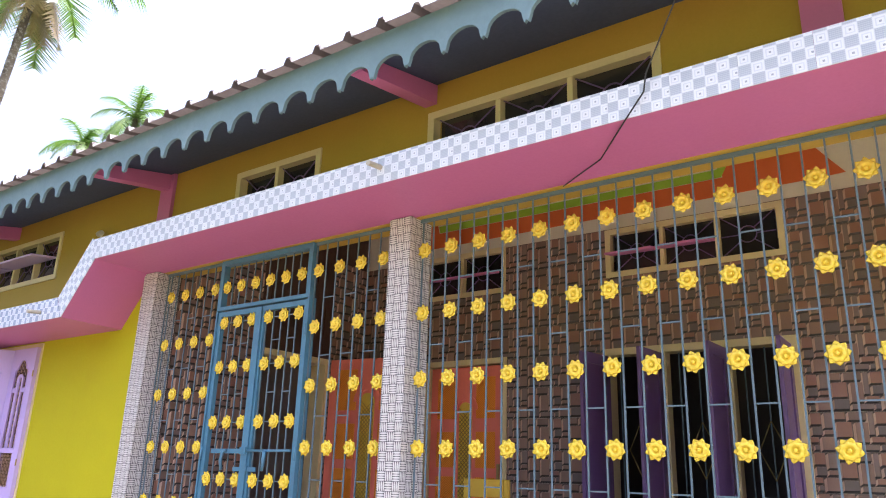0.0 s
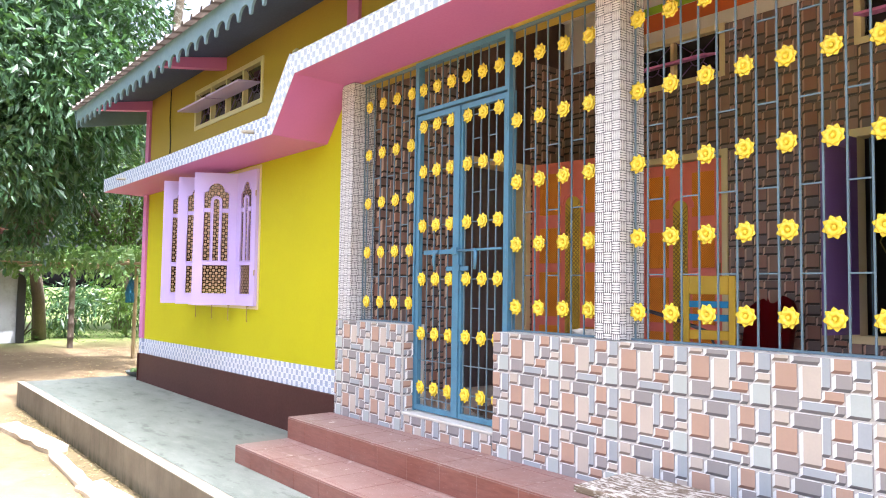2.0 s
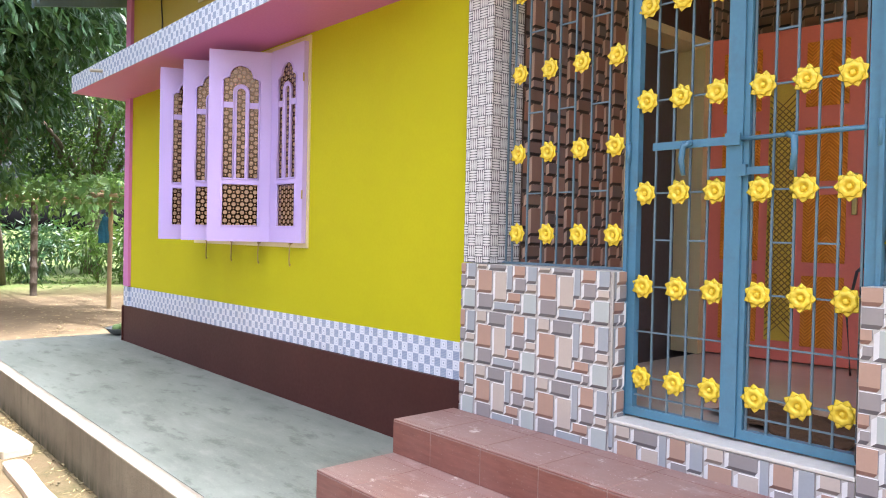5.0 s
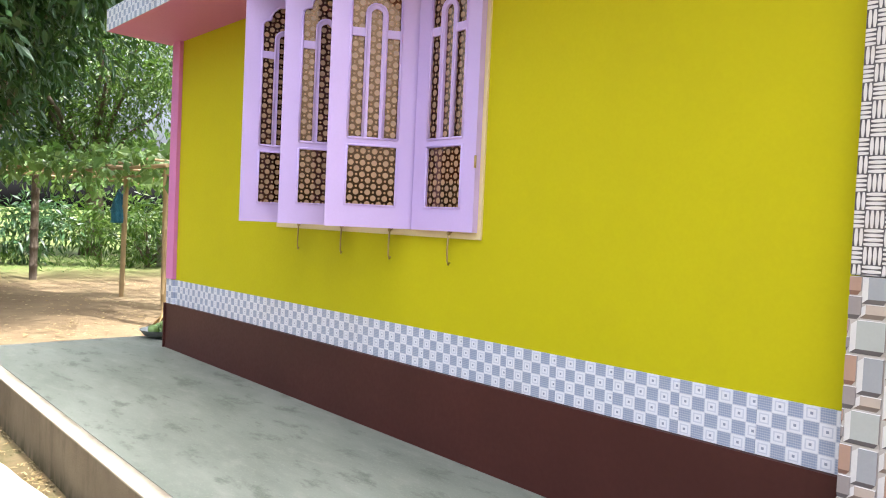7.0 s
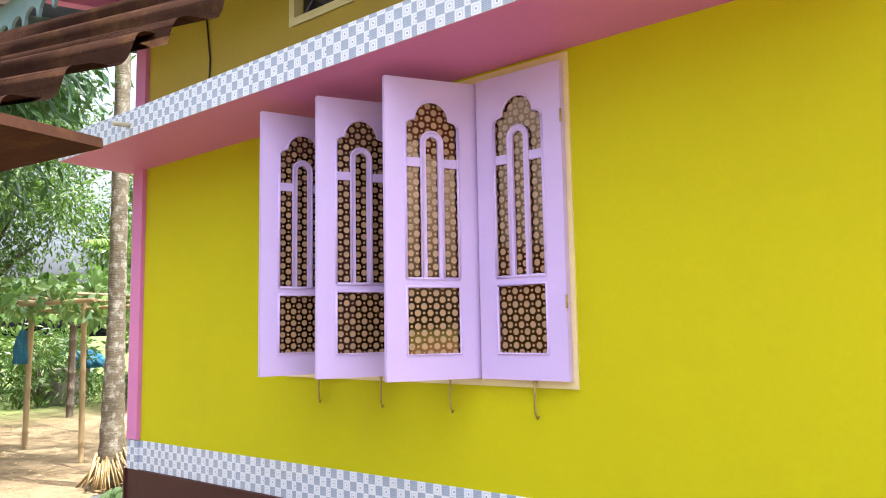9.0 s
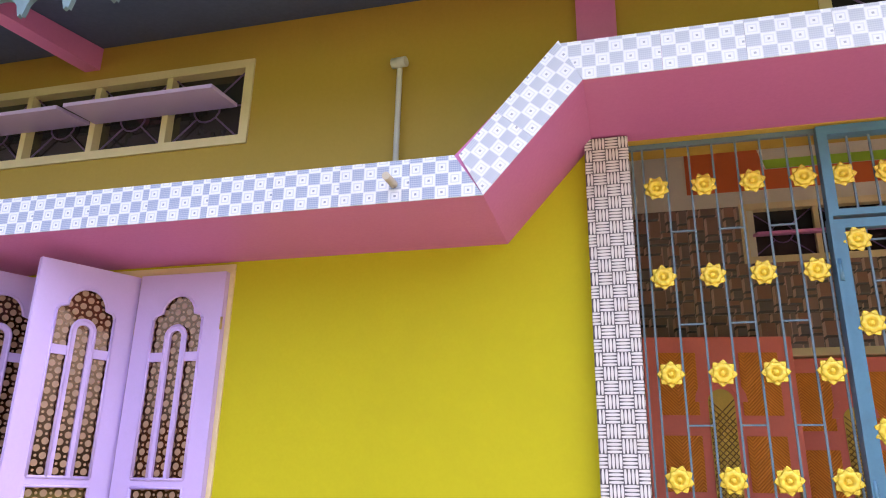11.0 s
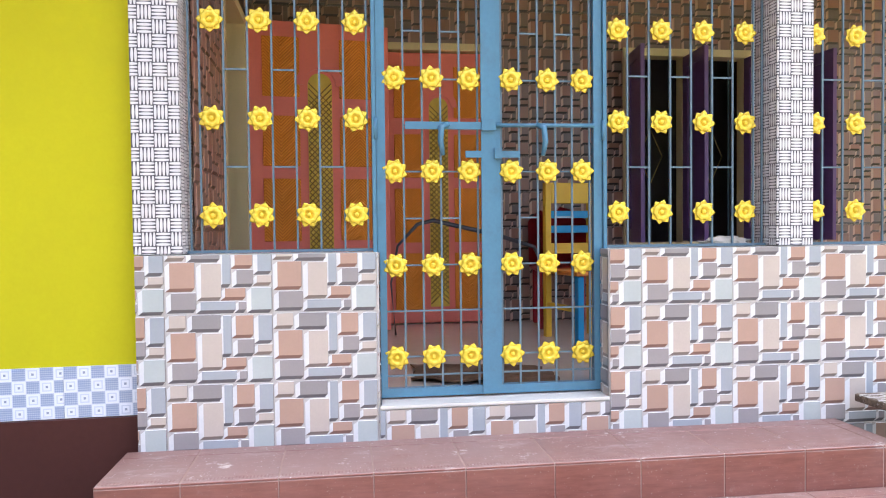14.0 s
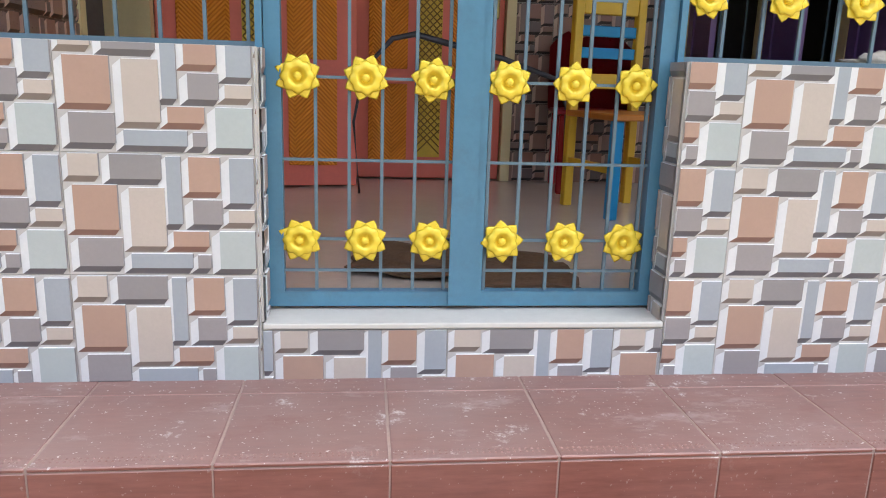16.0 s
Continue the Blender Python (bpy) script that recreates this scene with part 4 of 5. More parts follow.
# ---- palms ----
def palm(label, pts, radii, fronds, length, seed, material=PALM, dry=5, rings=True):
    rnd = random.Random(seed)
    t = thing("palm_tree", label, "palm", Matrix.Translation(pts[0]))
    o = Vector(pts[0])
    bm = bmesh.new()
    path, rad = [], []
    n = 46 if rings else 12
    for i in range(n + 1):
        f = i / n * (len(pts) - 1)
        a = min(int(f), len(pts) - 2)
        w = f - a
        path.append(Vector(pts[a]).lerp(Vector(pts[a + 1]), w) - o)
        r = radii[a] + (radii[a + 1] - radii[a]) * w
        rad.append(r * (1.0 + (0.06 if i % 2 else -0.03)))
    limb(bm, path, rad, 10)
    part("trunk", bm, PALM_BARK, t)
    top = Vector(pts[-1]) - o
    for i in range(fronds + dry):
        old = i >= fronds
        az = rnd.random() * 2 * math.pi if old else i * 2.399 + rnd.uniform(-0.2, 0.2)
        el = rnd.uniform(-1.3, -0.9) if old else rnd.uniform(-0.1, 1.25)
        fb = bmesh.new()
        d = Vector((math.cos(az) * math.cos(el), math.sin(az) * math.cos(el), math.sin(el)))
        p = top.copy()
        seg = 14
        ln = length * rnd.uniform(0.8, 1.1) * (0.75 if old else 1.0)
        spine = [p.copy()]
        for s in range(seg):
            d = (d + Vector((0, 0, -0.09 - 0.05 * (not old)))).normalized()
            p = p + d * ln / seg
            spine.append(p.copy())
        for s in range(seg):
            a, b = spine[s], spine[s + 1]
            w = (b - a).normalized()
            side = w.cross(Vector((0, 0, 1))).normalized() if abs(w.z) < 0.98 else Vector((1, 0, 0))
            reach = ln * 0.24 * math.sin(math.pi * (0.12 + 0.85 * s / seg)) + 0.05
            for sg in (-1, 1):
                for q in (0.0, 0.33, 0.66):
                    c = a.lerp(b, q)
                    e = c + side * sg * reach * rnd.uniform(0.85, 1.1) + w * reach * 0.55 + Vector((0, 0, -0.35 * reach * rnd.uniform(0.6, 1.5)))
                    h = w * 0.028 * ln / 2.2
                    fb.faces.new([fb.verts.new(v) for v in (c - h, e, c + h)])
            fb.faces.new([fb.verts.new(v) for v in (a - side * 0.015, a + side * 0.015, b + side * 0.01, b - side * 0.01)])
        part("frond", fb, DRY if old else material, t)
    return t


cp = palm("tall palm with a grey ringed trunk beside the house", [(-8.5, 1.36, GZ0), (-8.5, 1.38, 1.5), (-8.5, 1.37, 6.2), (-8.5, 1.79, 11.0)], [0.145, 0.098, 0.084, 0.075], 13, 2.2, 4, dry=9)
roots = bmesh.new()
for i in range(70):
    a = random.random() * 6.283
    r = random.uniform(0.1, 0.17)
    b = random.uniform(0.2, 0.36)
    tube(roots, (r * math.cos(a), r * math.sin(a), random.uniform(0.15, 0.4)), (b * math.cos(a + 0.2), b * math.sin(a + 0.2), -0.01), 0.012, 0.008, 4)
part("root_skirt", roots, DRY, cp, "tan fibrous root skirt")
palm("slender areca palm behind the house roof", [(-15.0, 6.30, GZ0), (-15.0, 6.30, 10.6)], [0.1, 0.07], 15, 1.35, 6, dry=0, rings=False)
palm("areca palm with bright fronds behind the roof", [(-13.0, 6.70, GZ0), (-13.0, 6.70, 11.05)], [0.1, 0.07], 16, 1.45, 9, dry=0, rings=False)
palm("short palm with arching fronds by the well", [(-16.5, 6.5, GZ0), (-16.5, 6.5, 2.2)], [0.16, 0.12], 10, 2.4, 15, dry=2, rings=False)

# ---- bamboo arbour with gourd vine ----
arb = thing("arbour", "bamboo arbour covered with climbing gourd vine", "arbour")


def bamboo(bm, a, b, r):
    a, b = Vector(a), Vector(b)
    n = max(2, int((b - a).length / 0.32))
    pts, rad = [], []
    for i in range(n + 1):
        for w, k in ((-0.012, 1.0), (0.0, 1.18), (0.012, 1.0)):
            pts.append(a.lerp(b, min(max(i / n + w, -0.01), 1.01)))
            rad.append(r * k)
    limb(bm, pts, rad, 8)


for x, y, h in ((-12.15, 1.85, 2.2), (-10.3, 1.85, 2.15), (-15.75, 1.32, 2.1), (-13.5, 4.4, 2.2), (-11.0, 4.6, 2.2), (-16.0, 4.2, 2.2), (-15.8, -1.2, 2.2)):
    bm = bmesh.new()
    bamboo(bm, (x, y, GZ0 - 0.1), (x + random.uniform(-0.06, 0.06), y + random.uniform(-0.05, 0.05), GZ0 + h), random.uniform(0.036, 0.05) if x > -14 else 0.075)
    part("post", bm, BAMBOO if x > -14 else BARK, arb)
for y in (-1.2, -0.1, 1.1, 1.85, 2.7, 3.6, 4.5):
    bm = bmesh.new()
    bamboo(bm, (-17.2, y, 1.78 + random.uniform(-0.05, 0.05)), (-8.75 if y > 1.0 else -12.6, y + random.uniform(-0.15, 0.15), 1.75 + random.uniform(-0.05, 0.05)), 0.026)
    part("pole", bm, BAMBOO, arb)
for x in np.arange(-17.0, -8.8, 0.55):
    bm = bmesh.new()
    lo_y = 1.2 if x > -12.6 else -1.5
    bamboo(bm, (x, lo_y, 1.83 + random.uniform(-0.03, 0.05)), (x + random.uniform(-0.2, 0.2), 4.8, 1.83 + random.uniform(-0.03, 0.05)), 0.018)
    part("pole", bm, BAMBOO, arb)
cs = []
for i in range(330):
    x = -17.3 + 8.5 * random.random()
    y = (0.95 if x > -12.4 else -1.6) + random.random() * (3.8 if x > -12.4 else 6.2)
    cs.append((x, y, 1.93 + 0.12 * random.random() - 0.22 * (random.random() < 0.18)))
leaf_cloud("vine", cs, [13] * len(cs), [0.24] * len(cs), 0.15, 0.5, arb, VINE, "broad green gourd leaves", 0.8)
stems = bmesh.new()
for i in range(60):
    x, y = random.uniform(-16.8, -9.0), random.uniform(1.0, 4.4)
    a = random.uniform(0, 6.28)
    pts = [(x + 0.35 * q * math.cos(a) + random.uniform(-0.08, 0.08), y + 0.35 * q * math.sin(a) + random.uniform(-0.08, 0.08), 1.86 + random.uniform(-0.06, 0.10)) for q in range(4)]
    limb(stems, pts, [0.007] * 4, 5)
part("trailing_stem", stems, VINE, arb, "thin green trailing stems")

# ---- yard things ----
CONC = surface("old_concrete", (0.27, 0.25, 0.21), 0.85, 0.2, 3.0, 30, 0.4, stain=(0.12, 0.12, 0.08), stain_amt=0.6)
WHITEWASH = surface("grey_whitewash", (0.42, 0.43, 0.44), 0.85, 0.12, 1.5, 30, 0.25, stain=(0.22, 0.22, 0.19), stain_amt=0.6)
well = thing("well", "low round concrete well ring in the yard", "well", Matrix.Translation((-19.0, 5.5, GZ0)))
bm = bmesh.new()
for z0, z1, r in ((0, 0.72, 0.42), (0.72, 0.84, 0.46)):
    n = 24
    o = [[bm.verts.new((rr * math.cos(2 * math.pi * i / n), rr * math.sin(2 * math.pi * i / n), z)) for i in range(n)] for rr, z in ((r, z0), (r, z1), (r - 0.09, z1), (r - 0.09, z0))]
    for a, b in zip(o, o[1:] + o[:1]):
        for i in range(n):
            bm.faces.new((a[i], a[(i + 1) % n], b[(i + 1) % n], b[i]))
part("ring", bm, CONC, well)
BLUE_NET = surface("blue_net", (0.02, 0.16, 0.27), 0.7, 0.4, 6.0, 60, 0.8, dist=0.03)


def heap(name, label, category, loc, size, material, seed, amp=0.35):
    """A crumpled heap of cloth."""
    ob = thing(name, label, category, Matrix.Translation(loc))
    bm = bmesh.new()
    bmesh.ops.create_icosphere(bm, subdivisions=4, radius=1.0)
    for v in bm.verts:
        q = v.co * 1.0
        k = 1 + amp * noise.noise(q * 2.2 + Vector((seed, 0, 0))) + amp * 0.5 * noise.noise(q * 6.0 + Vector((0, seed, 0)))
        v.co = Vector((q.x * size[0] * k, q.y * size[1] * k, max(0.0, (q.z * k * 0.75 + 0.25)) * size[2]))
    for f in bm.faces:
        f.smooth = True
    part("cloth", bm, material, ob)
    return ob


heap("net", "crumpled blue net lying over the well", "net", (-18.9, 5.85, GZ0 + 0.84), (0.42, 0.40, 0.42), BLUE_NET, 3)
heap("net", "blue-green net hung on the arbour post", "net", (-12.2, 1.78, 0.95), (0.11, 0.11, 0.5), BLUE_NET, 9)
shed = thing("shed", "small grey whitewashed shed with a dark corner post", "shed", Matrix.Translation((-18.0, 0, GZ0)))
part("wall", boxes((-2.5, 0, -5.5, 0.42, 0, 2.0)), WHITEWASH, shed)
part("corner_post", boxes((-0.12, 0.06, 0.42, 0.62, 0, 2.05)), BLACK, shed, "dark timber corner post")
rb = bmesh.new()
v = [rb.verts.new(q) for q in ((0.5, -6, 1.98), (0.5, 0.9, 1.98), (-1.3, 0.9, 2.7), (-1.3, -6, 2.7), (-3.0, -6, 1.98), (-3.0, 0.9, 1.98))]
rb.faces.new((v[0], v[1], v[2], v[3]))
rb.faces.new((v[3], v[2], v[5], v[4]))
bmesh.ops.solidify(rb, geom=rb.faces[:], thickness=0.06)
part("roof", rb, TIN_TOP, shed)

bowl = thing("bowl", "metal bowl of green fruit on the walkway's end", "bowl", Matrix.Translation((-6.02, 0.16, 0.0)))
bm = bmesh.new()
prof = [(0.0, 0.004), (0.10, 0.004), (0.155, 0.03), (0.195, 0.075), (0.20, 0.08), (0.19, 0.075), (0.15, 0.036), (0.09, 0.012), (0.0, 0.012)]
rings = [[bm.verts.new((r * math.cos(2 * math.pi * i / 24), r * math.sin(2 * math.pi * i / 24), z)) for i in range(24)] for r, z in prof[1:-1]]
for a, b in zip(rings, rings[1:]):
    for i in range(24):
        bm.faces.new((a[i], a[(i + 1) % 24], b[(i + 1) % 24], b[i])).smooth = True
bm.faces.new(rings[0][::-1])
bm.faces.new(rings[-1])
part("basin", bm, surface("dull_aluminium", (0.30, 0.31, 0.30), 0.4, 0.2, 8.0, 60, 0.2, metal=0.7), bowl)
FRUIT = surface("pale_green_fruit_skin", (0.22, 0.36, 0.11), 0.45, 0.2, 14.0, 60, 0.1, stain=(0.36, 0.42, 0.2), stain_amt=0.5)
for i, (x, y, z) in enumerate(((0.0, 0.0, 0.06), (0.085, 0.03, 0.082), (-0.085, 0.02, 0.082), (0.02, -0.085, 0.082), (-0.05, 0.085, 0.09), (0.055, 0.095, 0.092), (0.01, 0.02, 0.115))):
    fr = thing("fruit", "round pale green fruit lying in the metal bowl", "fruit", Matrix.Translation((-6.02 + x, 0.16 + y, z)) @ Matrix.Rotation(i * 0.9, 4, "Z"), "fruits in the bowl")
    bm = bmesh.new()
    bmesh.ops.create_icosphere(bm, subdivisions=3, radius=0.047)
    for v in bm.verts:
        v.co = Vector((v.co.x * 1.25, v.co.y * 1.05, v.co.z * (0.95 - 1.5 * v.co.x)))
    for f in bm.faces:
        f.smooth = True
    part("skin", bm, FRUIT, fr)
    bm = bmesh.new()
    tube(bm, (0.055, 0, 0.002), (0.072, 0.003, 0.010), 0.003, None, 5)
    part("stalk", bm, BARK, fr)

# stone slabs and brick pieces lying along the kerb
SLAB = surface("pale_broken_slab", (0.52, 0.45, 0.34), 0.85, 0.15, 4.0, 40, 0.4, stain=(0.30, 0.27, 0.16), stain_amt=0.5)
MOSSY = surface("mossy_brick", (0.135, 0.098, 0.048), 0.9, 0.25, 5.0, 40, 0.5, stain=(0.085, 0.10, 0.022), stain_amt=0.7)


def slab(label, x, y, lx, ly, h, rz, material, seed, group):
    t = thing("slab", label, "slab", Matrix.Translation((x, y, GZ0 - 0.03)) @ Matrix.Rotation(rz, 4, "Z") @ Matrix.Rotation(0.04, 4, "X"), group)
    bm = boxes((-lx / 2, lx / 2, -ly / 2, ly / 2, 0, h))
    bmesh.ops.subdivide_edges(bm, edges=bm.edges[:], cuts=6, use_grid_fill=True)
    for v in bm.verts:
        v.co += Vector((noise.noise(v.co * 5 + Vector((seed, 0, 0))) * 0.09 * ly, noise.noise(v.co * 6 + Vector((0, seed, 0))) * 0.16 * ly, noise.noise(v.co * 7) * 0.014))
    bmesh.ops.bevel(bm, geom=[e for e in bm.edges if e.calc_face_angle(0) > 1.0], offset=0.008, segments=1, affect="EDGES")
    part("stone", bm, material, t)


slab("long pale slab offcut lying by the kerb", -3.55, -1.68, 1.75, 0.22, 0.07, 0.10, SLAB, 1, "slabs by the kerb")
slab("narrow crooked pale slab offcut on the soil", -1.82, -1.68, 1.25, 0.11, 0.06, -0.02, SLAB, 2, "slabs by the kerb")
slab("broad pale slab piece lying by the kerb", -0.72, -1.65, 0.80, 0.21, 0.06, 0.06, SLAB, 3, "slabs by the kerb")
for i, (x, y, rz) in enumerate(((1.08, -1.55, 0.9), (1.32, -1.52, 0.75), (1.50, -1.50, 1.0), (1.72, -1.48, 0.7), (1.25, -1.60, 1.2))):
    slab("mossy broken brick lying beside the kerb", x, y, 0.24, 0.11, 0.07 + 0.05 * (i == 4), rz, MOSSY, 5 + i, "broken bricks by the kerb")

# ---- bench ----
def bench_material():
    """Bare grey-brown plank with flaking whitish paint left in short streaks along the grain."""
    k = Nodes("grey_weathered_wood")
    pos = k.world_pos()
    grain = k.noise(30.0, 6.0, 0.65, k.scaled(pos, (0.10, 1.6, 1.6)))
    patch = k.noise(3.0, 4.0, 0.6, pos)
    flake = k.noise(34.0, 7.0, 0.72, k.scaled(pos, (0.42, 1.3, 1.3)))
    col = k.mix(k.ramp(grain, 0.3, 0.7), (0.085, 0.060, 0.040), (0.215, 0.165, 0.115))
    nz = k.ramp(k.xyz(k.n("ShaderNodeNewGeometry").outputs["Normal"])[2], 0.4, 0.9)
    left = k.math("MULTIPLY_ADD", nz, 0.085, k.math("MULTIPLY", patch, 0.10))
    col = k.mix(k.ramp(k.math("ADD", flake, left), 0.62, 0.68), col, (0.50, 0.47, 0.42))
    k.bump(k.math("ADD", grain, flake), 0.6, 0.008)
    return k.done(col, 0.85, 0.0, 0.25)


BENCH = bench_material()
bench = thing("bench", "weathered grey wooden bench along the dado wall", "bench")
bx0, bx1, by0, by1, bz = 3.08, 5.15, -0.56, -0.13, 0.43
part("seat", soft_box(bx0, bx1, by0, by1, bz - 0.035, bz, 0.007), BENCH, bench, "worn plank seat, paint flaking")
for y in (by0 + 0.05, by1 - 0.08):
    part("apron", boxes((bx0 + 0.14, bx1 - 0.14, y, y + 0.028, bz - 0.13, bz - 0.036)), BENCH, bench)
for x in (bx0 + 0.22, bx1 - 0.28):
    for y, s in ((by0 + 0.04, -1), (by1 - 0.09, 1)):
        bm = soft_box(x, x + 0.055, y, y + 0.05, 0, bz - 0.036, 0.004, 1)
        for v in bm.verts:
            if v.co.z < 0.1:
                v.co.y += 0.03 * s
                v.co.x -= 0.03 if x < 4 else -0.03
        part("leg", bm, BENCH, bench)
    part("stretcher", boxes((x + 0.005, x + 0.04, by0 + 0.09, by1 - 0.09, 0.12, 0.165)), BENCH, bench)

# ---- front window with lilac shutters ----
wfr = structure("window_1", boxes((-3.665, win[0], 0.008, 0.12, 1.115, 2.625), (win[1], -1.68, 0.008, 0.12, 1.115, 2.625), (win[0], win[1], 0.008, 0.12, 1.115, win[2]), (win[0], win[1], 0.008, 0.12, win[3], 2.625),
                                  (-2.69 - 0.02, -2.69 + 0.02, 0.05, 0.11, win[2], win[3]), (-2.21 - 0.02, -2.21 + 0.02, 0.05, 0.11, win[2], win[3]), (-3.19, -3.15, 0.05, 0.11, win[2], win[3])), CREAM, "cream window frame with lilac shutters standing open", "window")
for i in range(17):
    bar(wfr, -3.58 + i * 0.113, win[2], win[3], 0.10)
# Dark sheet added across the opening in place of the unlit room's shade.
structure("dark_sheet_1", boxes((win[0], win[1], 0.19, 0.2, win[2], win[3])), ROOM_SHADE, "dark sheet behind the window, standing in for room shade", "curtain")


def arch(cx, cz, r, n=10, a0=math.pi, a1=0.0):
    return [(cx + r * math.cos(a0 + (a1 - a0) * i / n), cz + r * math.sin(a0 + (a1 - a0) * i / n)) for i in range(n + 1)]


def shutter(w, h):
    """One lilac leaf, hinged at its local x = 0 and reaching to -w; glazed with patterned glass."""
    s = thing("shutter", "lilac wooden shutter with arched bars and patterned glass", "shutter", None, "window shutters")
    d = 0.034
    x0, x1, cx = -w * 0.785, -w * 0.215, -w * 0.5

    def slab_part(name, pts):
        bm = extrude(pts, d)
        return part(name, bm, LILAC, s)

    def rect(a, b, c, e):
        return [(a, c), (b, c), (b, e), (a, e)]

    slab_part("stile", rect(-w, x0, 0, h))
    slab_part("stile", rect(x1, 0, 0, h))
    slab_part("bottom_rail", rect(x0, x1, 0, h * 0.082))
    slab_part("middle_rail", rect(x0, x1, h * 0.302, h * 0.328))
    zt = h * 0.8625
    r = (x1 - x0) / 2 - 0.045
    head = [(x0, h)] + [(x0, zt - 0.03), (x0 + 0.012, zt - 0.01), (x0 + 0.045, zt)] + arch(cx, zt, r)[1:-1] + [(x1 - 0.045, zt), (x1 - 0.012, zt - 0.01), (x1, zt - 0.03), (x1, h)]
    slab_part("top_rail", head)
    ri, ro = w * 0.065, w * 0.115
    zc = h * 0.782
    ring = [(cx - ro, h * 0.328)] + arch(cx, zc, ro) + [(cx + ro, h * 0.328), (cx + ri, h * 0.328)] + arch(cx, zc, ri)[::-1] + [(cx - ri, h * 0.328)]
    slab_part("arched_bar", ring)
    for a, b in ((x0, cx - ro), (cx + ro, x1)):
        slab_part("cross_bar", rect(a, b, h * 0.70, h * 0.73))
    z0, z1 = h * 0.328, h * 0.302
    for run in (head[1:-1], [(x0, zt - 0.03), (x0, z0)], [(x1, zt - 0.03), (x1, z0)], [(x0, z0), (x1, z0)], ring[:13], [(x0, z1), (x1, z1), (x1, h * 0.082), (x0, h * 0.082), (x0, z1)]):
        bm = bmesh.new()
        limb(bm, [(p[0], 0.001, p[1]) for p in run], [0.0075] * len(run), 6, (0, 1, 0))
        part("bead", bm, LILAC, s)
    part("glass", boxes((x0 - 0.01, x1 + 0.01, d * 0.45, d * 0.55, h * 0.07, zt + r + 0.01)), FILM, s, "brown glass patterned with pale discs")
    for z in (0.22, 0.80):
        bm = bmesh.new()
        tube(bm, (0.003, -0.004, h * z), (0.003, -0.004, h * z + 0.06), 0.006)
        part("hinge", bm, BRASS, s)
    return s


sw, shh = 0.468, 1.43
first = shutter(sw, shh)
first.matrix_basis = pose(-1.702, -0.028, 1.150)
for hx, ang in ((-2.19, 61), (-2.675, 63), (-3.155, 71)):
    copy_thing(first, pose(hx, -0.004, 1.150, 0, 0, ang))
for hx in (-3.34, -2.846, -2.374, -1.888):
    hk = thing("window_hook", "small brass hook hanging below the window", "hook", Matrix.Translation((hx, -0.001, 0.98)), "window hooks")
    bm = bmesh.new()
    limb(bm, [(0, 0.012, 0.17), (0, -0.012, 0.155), (0, -0.016, 0.08), (0.002, -0.016, 0.02), (0.012, -0.016, 0.0), (0.022, -0.016, 0.012)], [0.005] * 6, 6)
    part("rod", bm, BRASS, hk)
    bm = bmesh.new()
    bmesh.ops.create_icosphere(bm, subdivisions=2, radius=0.011, matrix=Matrix.Translation((0, -0.012, 0.16)))
    part("eye", bm, BRASS, hk)


# ---- vents in the upper wall, and those of the back wall ----
def vent(name, x0, x1, z0, z1, y, lights, label, shut=()):
    t = structure(name, boxes((x0 - 0.05, x1 + 0.05, y - 0.014, y + 0.06, z1, z1 + 0.05), (x0 - 0.05, x1 + 0.05, y - 0.014, y + 0.06, z0 - 0.05, z0), (x0 - 0.05, x0, y - 0.014, y + 0.06, z0, z1), (x1, x1 + 0.05, y - 0.014, y + 0.06, z0, z1)), CREAM, label, "window")
    w = (x1 - x0) / lights
    for i in range(lights):
        a, b = x0 + i * w, x0 + (i + 1) * w
        if i:
            part("mullion", boxes((a - 0.018, a + 0.018, y - 0.008, y + 0.06, z0, z1)), CREAM, t)
        part("pane", boxes((a + 0.018, b - 0.018, y + 0.05, y + 0.056, z0, z1)), GLASS_DARK, t)
        cz, cx, r = (z0 + z1) / 2, (a + b) / 2, (z1 - z0) * 0.2
        bm = bmesh.new()
        pts = [(cx + r * math.cos(q * math.pi / 8), y + 0.03, cz + r * math.sin(q * math.pi / 8)) for q in range(17)]
        for p, q in zip(pts, pts[1:]):
            tube(bm, p, q, 0.005, None, 5, False)
        for sx in (-1, 1):
            tube(bm, (cx + sx * r, y + 0.03, cz), (cx + sx * (w / 2 - 0.02), y + 0.03, cz), 0.005, None, 5)
            tube(bm, (cx + sx * r * 0.7, y + 0.03, cz + r * 0.7), (cx + sx * (w / 2 - 0.02), y + 0.03, z1), 0.005, None, 5)
            tube(bm, (cx + sx * r * 0.7, y + 0.03, cz - r * 0.7), (cx + sx * (w / 2 - 0.02), y + 0.03, z0), 0.005, None, 5)
        part("scrollwork", bm, PURPLE, t)
    for a, b, tilt in shut:
        f = part("flap", boxes((0, b - a, -(z1 - z0) * 0.62, 0, -0.010, 0.010)), PINK_TRIM if y > 1 else LILAC, t, "lilac flap tilted open")
        f.matrix_basis = Matrix.Translation((a, y - 0.004, z0 + (z1 - z0) * 0.45)) @ Matrix.Rotation(tilt, 4, "X")
    return t


vent("window_2", -3.6, -1.75, 3.335, 3.735, 0.02, 4, "cream-framed vent window of four lights, flaps tilted open", ((-3.58, -2.7, 0.12), (-2.66, -1.78, 0.1)))
vent("window_3", 1.11, 1.97, 3.41, 3.755, 0.02, 2, "cream-framed vent window with iron scrollwork")
vent("window_4", 3.07, 4.55, 3.41, 3.75, 0.02, 3, "cream-framed vent window of three lights")
